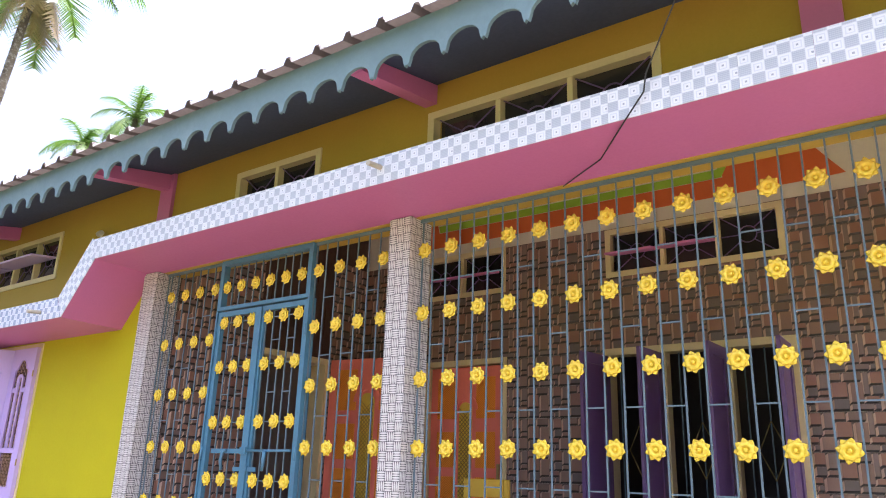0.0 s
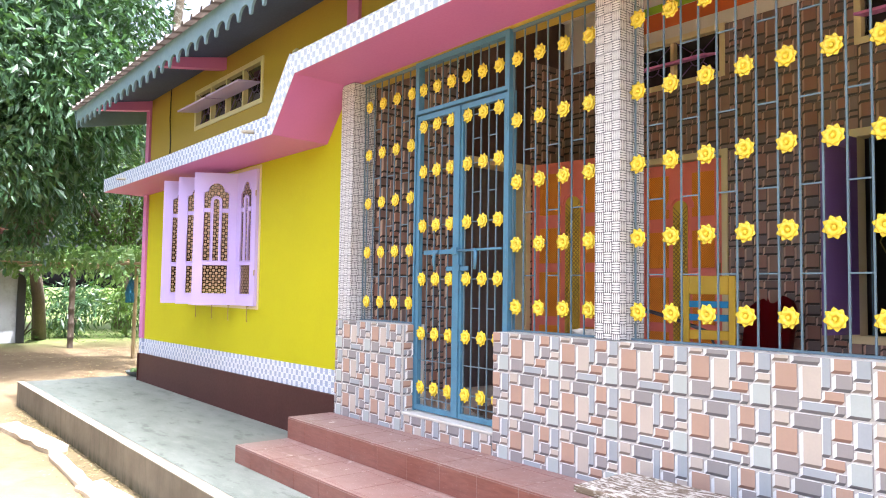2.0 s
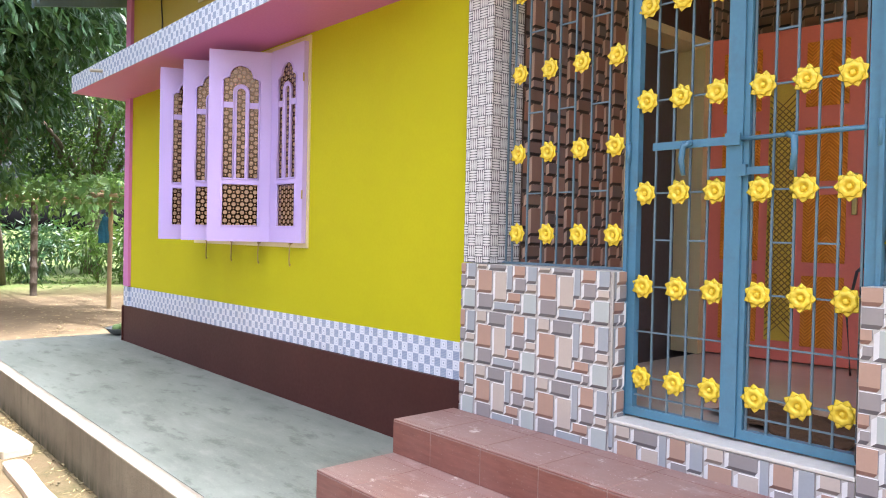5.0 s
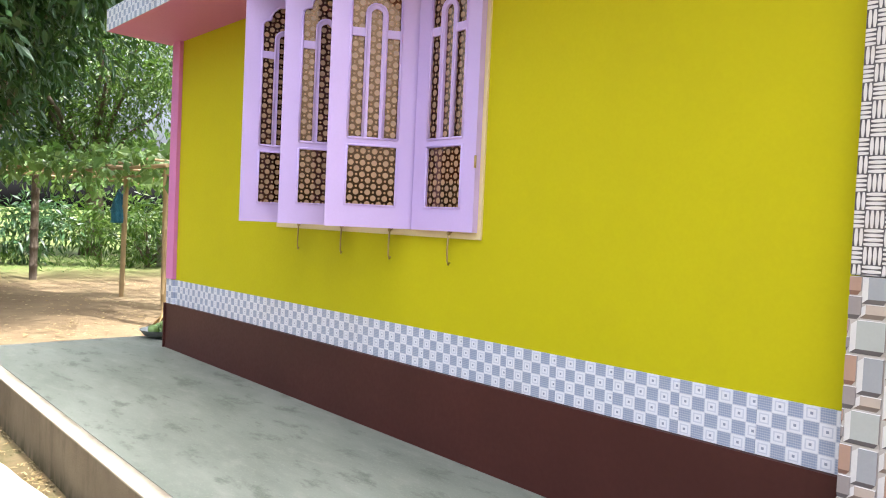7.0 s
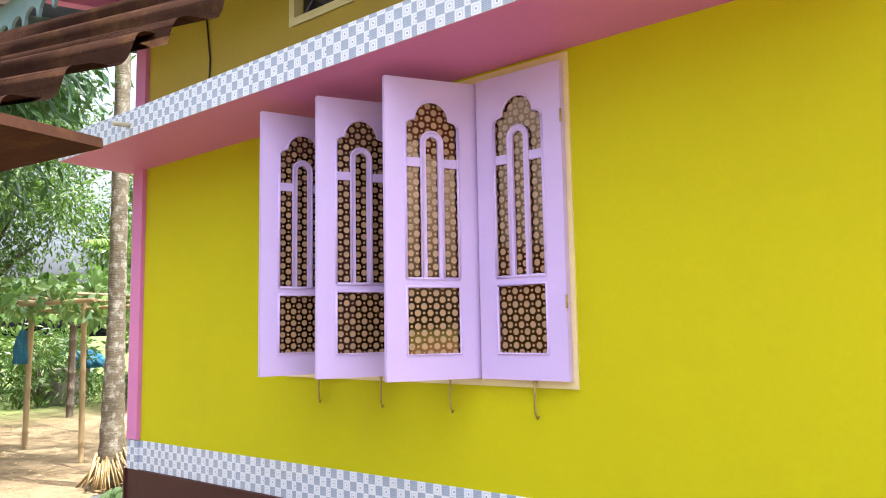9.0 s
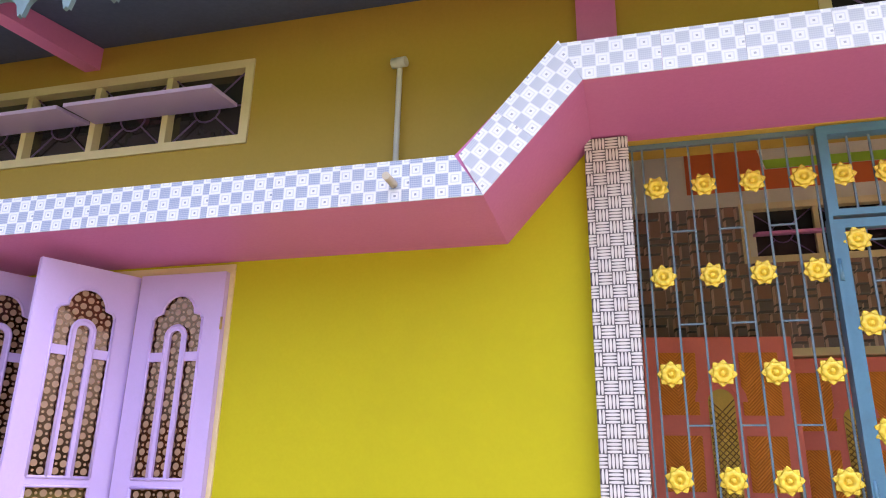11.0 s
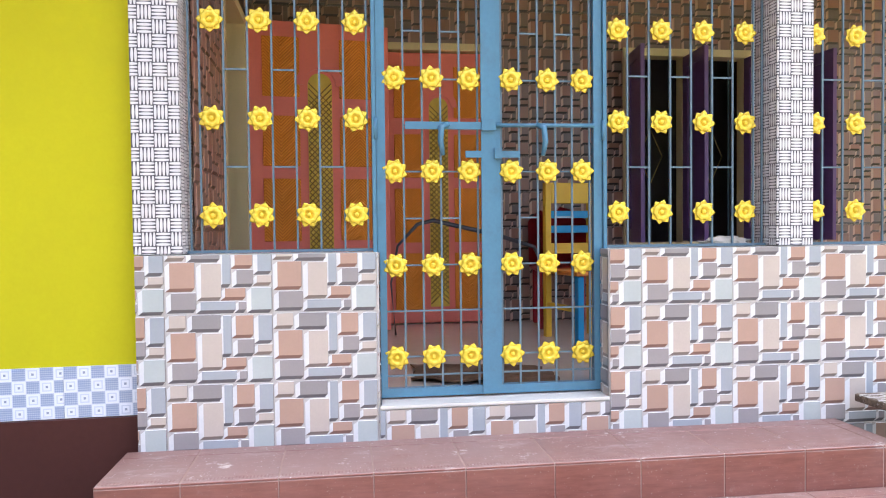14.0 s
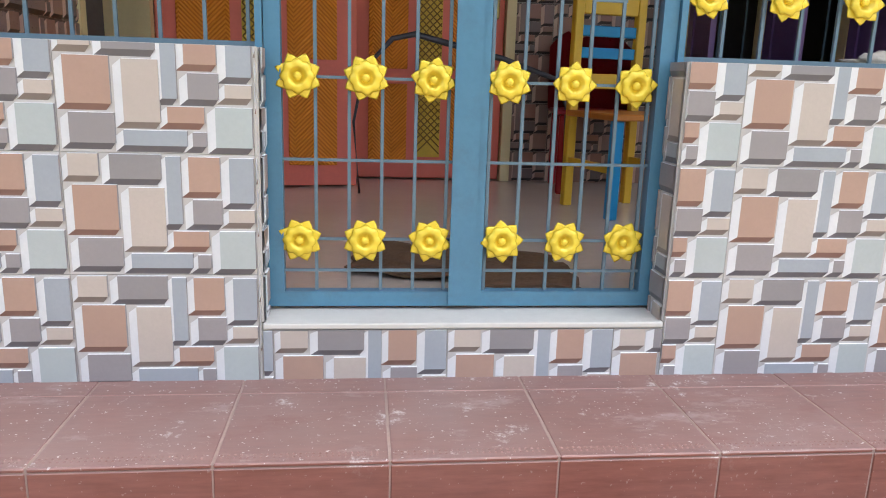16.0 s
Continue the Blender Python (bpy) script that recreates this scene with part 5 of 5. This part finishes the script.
vent("window_5", 1.05, 2.01, 3.29, 3.66, YB, 2, "cream-framed vent window above the inner door", ((1.08, 1.98, 0.25),))
vent("window_6", 3.17, 4.59, 3.29, 3.64, YB, 3, "cream-framed vent window of three lights in the back wall", ((3.2, 3.62, 0.2), (3.66, 4.1, 0.2)))
for x in (3.10, -0.70, -4.6):
    z = 2.735 if x < 0 else 3.205
    pp = thing("drain_pipe", "short pale plastic spout in the canopy edge", "pipe", Matrix.Translation((x, -0.53, z)), "canopy spouts")
    bm = bmesh.new()
    tube(bm, (0, 0.05, 0), (0.008, -0.11, -0.018), 0.016, None, 12)
    part("spout", bm, surface("aged_white_plastic", (0.45, 0.41, 0.32), 0.6, 0.15, 6.0, 60, 0.1) if x == 3.10 else bpy.data.materials["aged_white_plastic"], pp)
WHITE_PVC = surface("white_plastic", (0.62, 0.60, 0.55), 0.5, 0.1, 6.0, 60, 0.05)
cd = thing("vent_pipe", "white plastic pipe with an elbow on the wall", "pipe", Matrix.Translation((-0.87, -0.03, 2.83)))
bm = bmesh.new()
limb(bm, [(0.0, 0.01, 0), (0.0, 0.01, 0.35), (0.004, 0.005, 0.74), (0.004, -0.004, 0.765)], [0.014] * 4, 10)
part("pipe", bm, WHITE_PVC, cd)
bm = bmesh.new()
tube(bm, (-0.03, -0.01, 0.775), (0.045, -0.022, 0.772), 0.026, None, 14)
part("elbow", bm, WHITE_PVC, cd)
cb = thing("cable", "thin dark cable hanging from the eave to the veranda", "cable")
bm = bmesh.new()
pts = [Vector((5.1, -0.80, 3.75)).lerp(Vector((4.72, -0.56, 3.28)), i / 6) for i in range(7)] + [Vector((4.70, -0.545, 3.2)), Vector((4.62, -0.545, 3.10)), Vector((4.35, -0.25, 3.06)), Vector((4.02, -0.02, 3.06))]
limb(bm, pts, [0.0042] * len(pts), 6)
part("wire", bm, BLACK, cb)
cb = thing("cable", "thin cable running down the upper wall", "cable", Matrix.Translation((-4.55, 0, 0)))
bm = bmesh.new()
limb(bm, [(0, 0.012, 4.0), (-0.03, 0.012, 3.6), (0.02, 0.012, 3.3), (0, 0.012, 2.84)], [0.007] * 4, 6)
part("wire", bm, BLACK, cb)


# ---- inside the veranda ----
GILT_DARK = surface("aged_gilt", (0.30, 0.17, 0.015), 0.45, 0.15, 6.0, 120, 0.3)


def panel_door(w, h, label, m):
    """A salmon-red leaf: orange carved panels either side of an arched gilt strip. Local x from 0 to w, front towards -y."""
    t = thing("door", label, "door", m)
    part("leaf", soft_box(0, w, 0, 0.04, 0, h, 0.004, 1), RED_DOOR, t)
    for a, b in ((0.10, 0.36), (0.64, 0.90)):
        for c, e in ((0.05, 0.26), (0.30, 0.50), (0.54, 0.70), (0.76, 0.95)):
            part("carved_panel", soft_box(w * a, w * b * 0.995, -0.010, 0.0, h * c, h * e, 0.004, 1), ORANGE_WOOD, t, "orange carved wood panel")
    r = w * 0.085
    p = extrude([(w * 0.5 - r, h * 0.06)] + [(w * 0.5 + r, h * 0.06)] + arch(w * 0.5, h * 0.80, r, 10, 0.0, math.pi), 0.012)
    for v in p.verts:
        v.co.y -= 0.012
    part("gilt_panel", p, GILT, t, "arched gold lattice strip")
    bm = bmesh.new()
    n = int(h * 0.70 / 0.04)
    for i in range(n):
        z = h * 0.07 + i * 0.04
        for s in (-1, 1):
            tube(bm, (w * 0.5 - s * r * 0.95, -0.013, z), (w * 0.5 + s * r * 0.95, -0.013, z + r * 1.9), 0.0035, None, 4)
    part("lattice", bm, GILT_DARK, t)
    ring = [(w * 0.5 + q[0], h * 0.80 + q[1]) for q in arch(0, 0, r * 2.0)] + [(w * 0.5 + q[0], h * 0.80 + q[1]) for q in arch(0, 0, r * 1.35)][::-1]
    rb2 = extrude(ring, 0.014)
    for v in rb2.verts:
        v.co.y -= 0.014
    part("arch_moulding", rb2, RED_DOOR, t)
    part("handle", soft_box(w * 0.93, w * 0.96, -0.03, 0.0, h * 0.44, h * 0.56, 0.004, 1), BRASS, t)
    return t


panel_door(0.98, 2.17, "open salmon-red door with orange panels and gilt strip", pose(0.212, 2.085, FL + 0.01, 0, 0, 8))
panel_door(bd[1] - bd[0] - 0.12, 2.09, "closed salmon-red door with orange panels in back wall", pose(bd[0] + 0.06, YB + 0.03, FL + 0.005))
structure("door_frame_1", boxes((bd[0], bd[0] + 0.055, YB - 0.02, YB + 0.12, FL, bd[3]), (bd[1] - 0.055, bd[1], YB - 0.02, YB + 0.12, FL, bd[3]), (bd[0] + 0.055, bd[1] - 0.055, YB - 0.02, YB + 0.12, bd[3] - 0.055, bd[3])), CREAM, "cream painted door frame", "door frame")
structure("door_frame_2", boxes((0.0, 0.215, 1.1, 1.16, FL, 2.62), (0.14, 0.215, 2.0, 2.06, FL, 2.62), (0.0, 0.14, 2.01, 2.06, FL, 2.62), (0.0, 0.215, 1.16, 2.0, 2.56, 2.62)), CREAM, "cream painted frame of the side doorway", "door frame")
iw = structure("window_7", boxes((bw[0], bw[0] + 0.06, YB - 0.02, YB + 0.12, bw[2], bw[3]), (bw[1] - 0.06, bw[1], YB - 0.02, YB + 0.12, bw[2], bw[3]), (bw[0] + 0.06, bw[1] - 0.06, YB - 0.02, YB + 0.12, bw[3] - 0.06, bw[3]), (bw[0] + 0.06, bw[1] - 0.06, YB - 0.02, YB + 0.12, bw[2], bw[2] + 0.06),
                                 (3.57, 3.62, YB, YB + 0.1, bw[2] + 0.06, bw[3] - 0.06), (4.10, 4.15, YB, YB + 0.1, bw[2] + 0.06, bw[3] - 0.06)), CREAM, "cream inner window with purple shutters opened and iron grille", "window")
for hx, ang in ((3.13, -98), (3.60, -94), (4.125, -92), (4.60, -88)):
    f = part("shutter", boxes((-0.42, -0.33, 0, 0.03, 0, 1.47), (-0.09, 0, 0, 0.03, 0, 1.47), (-0.33, -0.09, 0, 0.03, 1.38, 1.47), (-0.33, -0.09, 0, 0.03, 0, 0.1), (-0.33, -0.09, 0.012, 0.018, 0.1, 1.38)), PURPLE, iw, "purple shutter folded open")
    f.matrix_basis = pose(hx, YB - 0.02, bw[2] + 0.07, 0, 0, ang + 180)
for i in range(3):
    cx = 3.34 + i * 0.52
    for k in (-0.16, 0.0, 0.16):
        bar(iw, cx + k, bw[2] + 0.06, bw[3] - 0.06, YB + 0.09, 0.005)
    bm = bmesh.new()
    for a, b in (((0, 0.22), (0.1, 0)), ((0.1, 0), (0, -0.22)), ((0, -0.22), (-0.1, 0)), ((-0.1, 0), (0, 0.22))):
        tube(bm, (cx + a[0], YB + 0.085, 1.75 + a[1]), (cx + b[0], YB + 0.085, 1.75 + b[1]), 0.005, None, 5)
    part("scrollwork", bm, BRASS, iw)

Y_CHAIR = surface("yellow_chair_paint", (0.72, 0.46, 0.03), 0.4, 0.08, 4.0, 60, 0.08)
B_CHAIR = surface("blue_chair_paint", (0.02, 0.27, 0.55), 0.4, 0.08, 4.0, 60, 0.08)
O_CHAIR = surface("orange_chair_paint", (0.55, 0.20, 0.03), 0.4, 0.08, 4.0, 60, 0.08)
ch = thing("chair", "yellow and blue painted wooden chair on the veranda", "chair", pose(2.41, 1.62, FL, 0, 0, 14))
for sx in (-0.19, 0.15):
    part("back_post", soft_box(sx, sx + 0.045, 0.14, 0.18, 0, 1.04, 0.004, 1), Y_CHAIR, ch)
for sx, mtl in ((-0.19, B_CHAIR), (0.15, O_CHAIR)):
    part("front_leg", soft_box(sx, sx + 0.045, -0.26, -0.215, 0, 0.43, 0.004, 1), mtl, ch, "blue front leg" if mtl is B_CHAIR else "orange front leg")
part("top_rail", soft_box(-0.145, 0.15, 0.145, 0.175, 0.90, 1.04, 0.004, 1), Y_CHAIR, ch)
for z in (0.80, 0.70):
    part("back_slat", soft_box(-0.145, 0.15, 0.15, 0.172, z, z + 0.05, 0.003, 1), B_CHAIR, ch, "blue back slat")
part("lower_rail", soft_box(-0.145, 0.15, 0.148, 0.174, 0.56, 0.63, 0.003, 1), Y_CHAIR, ch)
part("seat", soft_box(-0.21, 0.21, -0.28, 0.14, 0.432, 0.46, 0.006, 1), O_CHAIR, ch, "orange plank seat")
for sx in (-0.18, 0.16):
    part("stretcher", boxes((sx, sx + 0.025, -0.215, 0.14, 0.2, 0.235)), Y_CHAIR, ch)
RED_PL = surface("red_plastic", (0.32, 0.012, 0.02), 0.3, 0.1, 3.0, 60, 0.03)
rc = thing("plastic_chair", "red plastic chair by the back wall", "chair", pose(2.47, 2.26, FL, 0, 0, -8))
for sx in (-0.2, 0.16):
    for sy in (-0.22, 0.16):
        bm = soft_box(sx, sx + 0.045, sy, sy + 0.045, 0, 0.42, 0.01, 1)
        part("leg", bm, RED_PL, rc)
part("seat", soft_box(-0.22, 0.22, -0.24, 0.22, 0.42, 0.445, 0.01), RED_PL, rc)
bm = bmesh.new()
prev = None
for i in range(13):
    a = -0.9 + 1.8 * i / 12
    x, y = 0.23 * math.sin(a) / math.sin(0.9), 0.24 - 0.10 * (1 - math.cos(a)) / (1 - math.cos(0.9))
    top = 0.90 - 0.12 * (a / 0.9) ** 2
    cur = [bm.verts.new((x, y, 0.44)), bm.verts.new((x, y + 0.07, top))]
    if prev:
        bm.faces.new((prev[0], cur[0], cur[1], prev[1])).smooth = True
    prev = cur
bmesh.ops.solidify(bm, geom=bm.faces[:], thickness=0.012)
part("backrest", bm, RED_PL, rc)
hb = thing("handcart_handle", "dull grey tubular handle leaning inside the veranda", "handle")
bm = bmesh.new()
limb(bm, [(1.20, 2.02, FL), (1.17, 2.02, 0.80), (1.22, 2.02, 1.06), (1.36, 2.02, 1.21), (1.47, 2.02, 1.235), (1.92, 2.03, 1.13), (2.20, 2.05, 1.04), (2.27, 2.06, 0.9), (2.28, 2.06, FL)], [0.006, 0.007, 0.009, 0.014, 0.016, 0.016, 0.014, 0.009, 0.006], 10)
part("tube", bm, surface("dull_grey_tube", (0.10, 0.10, 0.115), 0.35, 0.3, 5.0, 60, 0.1, metal=0.5), hb)
mt = thing("floor_mat", "crumpled brown mat lying on the veranda floor", "mat", Matrix.Translation((1.52, 0.48, FL)))
bm = bmesh.new()
bmesh.ops.create_grid(bm, x_segments=24, y_segments=14, size=0.5)
for v in bm.verts:
    v.co = Vector((v.co.x * 0.66 + 0.05 * noise.noise(v.co * 4), v.co.y * 0.42 - v.co.x * 0.25, 0.012 + 0.022 * (noise.noise(v.co * 5) + 0.5)))
bmesh.ops.solidify(bm, geom=bm.faces[:], thickness=0.008)
part("sheet", bm, surface("brown_sacking", (0.15, 0.085, 0.045), 0.9, 0.3, 4.0, 70, 0.6), mt)
heap("rag", "crumpled pale cloth on the low wall", "cloth", (2.60, 0.10, 1.0835), (0.11, 0.03, 0.045), surface("grubby_cotton", (0.50, 0.45, 0.38), 0.9, 0.2, 12.0, 80, 0.5), 4, 0.5)

# ---- low tin eave of the neighbouring outhouse ----
RUST = surface("rusty_tin", (0.045, 0.019, 0.011), 0.85, 0.35, 5.0, 40, 0.3, stain=(0.115, 0.058, 0.020), stain_amt=0.7, spec=0.05)
ne = thing("tin_eave", "rusty corrugated tin sheets of a low neighbouring eave", "roof")
down = Vector((-0.53, -0.63, -0.56)).normalized()
back = Vector((-0.985, -0.08, 0.12)).normalized()
nrm = down.cross(back).normalized()
corner = Vector((-0.612, -2.49, 1.685))
for a0, length, jut, width in ((-0.10, 0.16, 0.0, 0.6), (0.035, 0.075, 0.022, 0.6), (0.092, 0.06, 0.04, 0.6), (0.14, 0.065, 0.065, 0.6)):
    bm = bmesh.new()
    rows = []
    n = 22
    for a in range(n + 1):
        t = length * a / n
        h = 0.008 * math.cos(t / 0.055 * 2 * math.pi) + 0.012 * (0.25 - a0)
        o = corner + down * (a0 + t) + nrm * h
        rows.append([bm.verts.new(o + back * (jut + (width - jut) * q / 3 + 0.006 * noise.noise(Vector((t * 40, q, a0))))) for q in range(4)])
    for a, b in zip(rows, rows[1:]):
        for q in range(3):
            bm.faces.new((a[q], b[q], b[q + 1], a[q + 1])).smooth = True
    bmesh.ops.solidify(bm, geom=bm.faces[:], thickness=0.004)
    part("sheet", bm, RUST, ne)
bm = boxes((-0.45, 0.0, -0.2, 0.0, -0.009, 0.0))
b = part("board", bm, RUST, ne, "weathered plank under the sheets")
b.matrix_basis = pose(-0.69, -2.553, 1.562, 4, -7, 25)
pl = bmesh.new()
tube(pl, (-1.9, -3.2, GZ0), (-1.9, -3.2, 1.85), 0.05, 0.045, 10)
part("post", pl, BAMBOO, ne)
part("wall", boxes((-6.5, -0.95, -4.4, -4.25, GZ0, 2.2)), SLAB, ne, "plain mud-plastered wall")
bm = bmesh.new()
prev = None
for i in range(150):
    x = -0.80 - 5.7 * i / 149
    cur = [bm.verts.new((x, y, z + 0.01 * math.cos(i * 1.4))) for y, z in ((-2.64, 1.62), (-4.6, 2.35))]
    if prev:
        bm.faces.new((prev[0], prev[1], cur[1], cur[0])).smooth = True
    prev = cur
bmesh.ops.solidify(bm, geom=bm.faces[:], thickness=0.004)
part("roof_sheet", bm, RUST, ne)

sg = thing("side_grille", "plain blue-grey iron grille at the veranda's end", "window grille")
for i in range(21):
    bar(sg, XR - 0.1, 1.08, 3.3, 0.3 + i * 0.11, 0.0055)


# ---- block-print tiles, band tiles: the many pieces ----
TW, TH = 0.42, 0.28
BLOCKS = ((20, 3, 102, 80, 1), (132, 3, 272, 87, 2), (285, 8, 325, 210, 3), (347, 8, 434, 120, 0), (460, 10, 528, 150, 3), (27, 87, 148, 227, 0), (180, 93, 278, 273, 1), (355, 125, 437, 210, 5),
          (455, 153, 528, 205, 1), (297, 213, 397, 273, 0), (427, 213, 528, 337, 4), (32, 233, 153, 330, 5), (176, 277, 348, 335, 3), (363, 280, 400, 335, 5))


def tile_face(color, name, rough=0.32):
    return surface(name, color, rough, 0.07, 5.0, 110, 0.05, rnd=0.12)


LIGHT = tuple(tile_face(c, "print_tile_" + n) for n, c in (("terracotta", (0.42, 0.275, 0.21)), ("sand", (0.50, 0.43, 0.37)), ("grey", (0.27, 0.25, 0.25)), ("blue_grey", (0.345, 0.37, 0.395)), ("pale_green", (0.43, 0.465, 0.45)), ("mauve_grey", (0.30, 0.272, 0.270)),
        ("white", (0.76, 0.76, 0.75)), ("umber_flank", (0.26, 0.15, 0.115)), ("ground", (0.52, 0.49, 0.46)), ("grey_flank", (0.155, 0.145, 0.15)), ("sand_flank", (0.25, 0.205, 0.175))))
DARK = tuple(tile_face(c, "brown_tile_" + n, 0.3) for n, c in (("russet", (0.335, 0.175, 0.126)), ("brown", (0.298, 0.181, 0.136)), ("umber", (0.220, 0.144, 0.115)), ("taupe", (0.259, 0.186, 0.164)), ("coffee", (0.324, 0.200, 0.155)), ("slate", (0.180, 0.140, 0.131)),
        ("edge", (0.594, 0.412, 0.314)), ("gap", (0.036, 0.026, 0.023)), ("ground", (0.115, 0.081, 0.066)), ("slate_gap", (0.033, 0.027, 0.026)), ("brown_gap", (0.044, 0.031, 0.025))))


def print_tile(mats, u0=0.0, u1=TW, v0=0.0, v1=TH):
    """One wall tile: a slab with raised blocks, pale left flanks, dark lower flanks. v runs down from the tile's top."""
    bm = bmesh.new()
    g = 0.0008
    box(bm, u0 + g, u1 - g, -0.004, 0.0, -v1 + g, -v0 - g, 8)
    sx, sz = TW / 532.0, TH / 338.0

    def poly(pts, y, mi):
        pts = [(min(max(a, u0 + g), u1 - g), min(max(b, v0 + g), v1 - g)) for a, b in pts]
        area = sum(pts[i][0] * pts[(i + 1) % len(pts)][1] - pts[(i + 1) % len(pts)][0] * pts[i][1] for i in range(len(pts)))
        if abs(area) < 4e-6:
            return
        vs = [bm.verts.new((a, yy, -b)) for (a, b), yy in zip(pts, y)]
        try:
            bm.faces.new(vs).material_index = mi
        except ValueError:
            pass

    hi, lo = -0.0095, -0.0042
    for a, b, c, d, mi in BLOCKS:
        a, c, b, d = a * sx, c * sx, b * sz, d * sz
        e, f = 0.019, min(0.0145, 0.35 * (d - b))
        d -= f
        poly([(a, b), (a, d), (c, d), (c, b)], [hi] * 4, mi)
        poly([(a, b), (a - e, b + f), (a - e, d + f), (a, d)], [hi, lo, lo, hi], 6)
        poly([(a, d), (a - e, d + f), (c - e * 0.6, d + f), (c, d)], [hi, lo, lo, hi], {0: 7, 1: 10}.get(mi, 9))
        poly([(c, b), (c, d), (c + 0.0015, d), (c + 0.0015, b)], [hi, hi, lo, lo], 2)
        poly([(a, b), (c, b), (c + 0.001, b - 0.001), (a + 0.001, b - 0.001)], [hi, hi, lo, lo], 6)
    return mesh_of("tile", bm, *mats)


tile_cache = {}


def lay(parent, mats, kind, xa, xb, za, zb, x_ref, z_ref, y, holes=(), base=Matrix()):
    """Tiles over a rectangle, cut at its edges; x_ref and z_ref lie on joints."""
    i0, i1 = math.floor((xa - x_ref) / TW + 1e-6), math.ceil((xb - x_ref) / TW - 1e-6)
    j0, j1 = math.floor((z_ref - zb) / TH + 1e-6), math.ceil((z_ref - za) / TH - 1e-6)
    for i in range(i0, i1):
        for j in range(j0, j1):
            x0, z0 = x_ref + i * TW, z_ref - j * TH
            u0, u1 = max(0.0, xa - x0), min(TW, xb - x0)
            v0, v1 = max(0.0, z0 - zb), min(TH, z0 - za)
            if u1 - u0 < 0.004 or v1 - v0 < 0.004:
                continue
            rects = [(u0, u1, v0, v1)]
            for hx0, hx1, hz0, hz1 in holes:
                a, b, c, d = hx0 - x0, hx1 - x0, z0 - hz1, z0 - hz0
                nxt = []
                for r in rects:
                    if b <= r[0] or a >= r[1] or d <= r[2] or c >= r[3]:
                        nxt.append(r)
                        continue
                    if a > r[0]:
                        nxt.append((r[0], a, r[2], r[3]))
                    if b < r[1]:
                        nxt.append((b, r[1], r[2], r[3]))
                    m0, m1 = max(a, r[0]), min(b, r[1])
                    if c > r[2]:
                        nxt.append((m0, m1, r[2], c))
                    if d < r[3]:
                        nxt.append((m0, m1, d, r[3]))
                rects = nxt
            for r in rects:
                if r[1] - r[0] < 0.006 or r[3] - r[2] < 0.006:
                    continue
                key = (kind, *(round(q, 3) for q in r))
                if key not in tile_cache:
                    tile_cache[key] = print_tile(mats, *r)
                piece("tile", tile_cache[key], parent, base @ Matrix.Translation((x0, y, z0)))


lay(dado, LIGHT, "a", 0.025, 0.983, 0.0, 1.083, 0.1365, 0.845, DY)
lay(dado, LIGHT, "a", 1.978, 5.84, 0.0, 1.083, 2.121, 0.840, DY)
lay(dado, LIGHT, "a", 0.985, 1.976, 0.30, 0.428, 1.01, 0.435, DY + 0.002)
lay(dado, LIGHT, "a", DY + 0.002, 0.03, 0.446, 1.083, DY - 0.24, 0.845, 0.0, (), Matrix.Translation((0.983, 0, 0)) @ Matrix.Rotation(math.pi / 2, 4, "Z"))
lay(dado, LIGHT, "a", -0.03, -DY - 0.002, 0.446, 1.083, -0.14, 0.840, 0.0, (), Matrix.Translation((1.978, 0, 0)) @ Matrix.Rotation(-math.pi / 2, 4, "Z"))
lay(wall_back, DARK, "b", 0.2, 6.4, FL, 3.70, 0.2, 3.70, YB, (bd, bw, va, vb))
turn = Matrix.Translation((0.2, 0, 0)) @ Matrix.Rotation(math.pi / 2, 4, "Z")
lay(bpy.data.objects["wall_left_inner"], DARK, "b", 0.19, 1.1, FL, 3.70, 0.12, 3.70, 0.0, (), turn)
lay(bpy.data.objects["wall_left_inner"], DARK, "b", 2.06, YB - 0.012, FL, 3.70, 0.12, 3.70, 0.0, (), turn)

check_run(wall_front, CHECK, (XL + 0.13, 0.390), (0.024, 0.433), 0.21, 4, 0.013)
check_run(wall_front, CHECK, (XL - 0.02, 0.389), (XL + 0.128, 0.389), 0.21, 4, -0.006, 0.02)
L1 = 0.179
check_run(canopy, CHECK, (-5.64, 2.653), (-0.34, 2.653), L1, 4, -0.527, lean=(0.0, -0.115))
dl = math.hypot(0.39, 0.445)
check_run(canopy, CHECK_GREY, (-0.34, 2.653), (0.05, 3.098), 0.19, 4, -0.5275, lean=(0.0686, 0.0846))
check_run(canopy, CHECK_GREY, (0.05, 3.098), (XR, 3.098), 0.174, 4, -0.527, lean=(-0.085, 0.0))
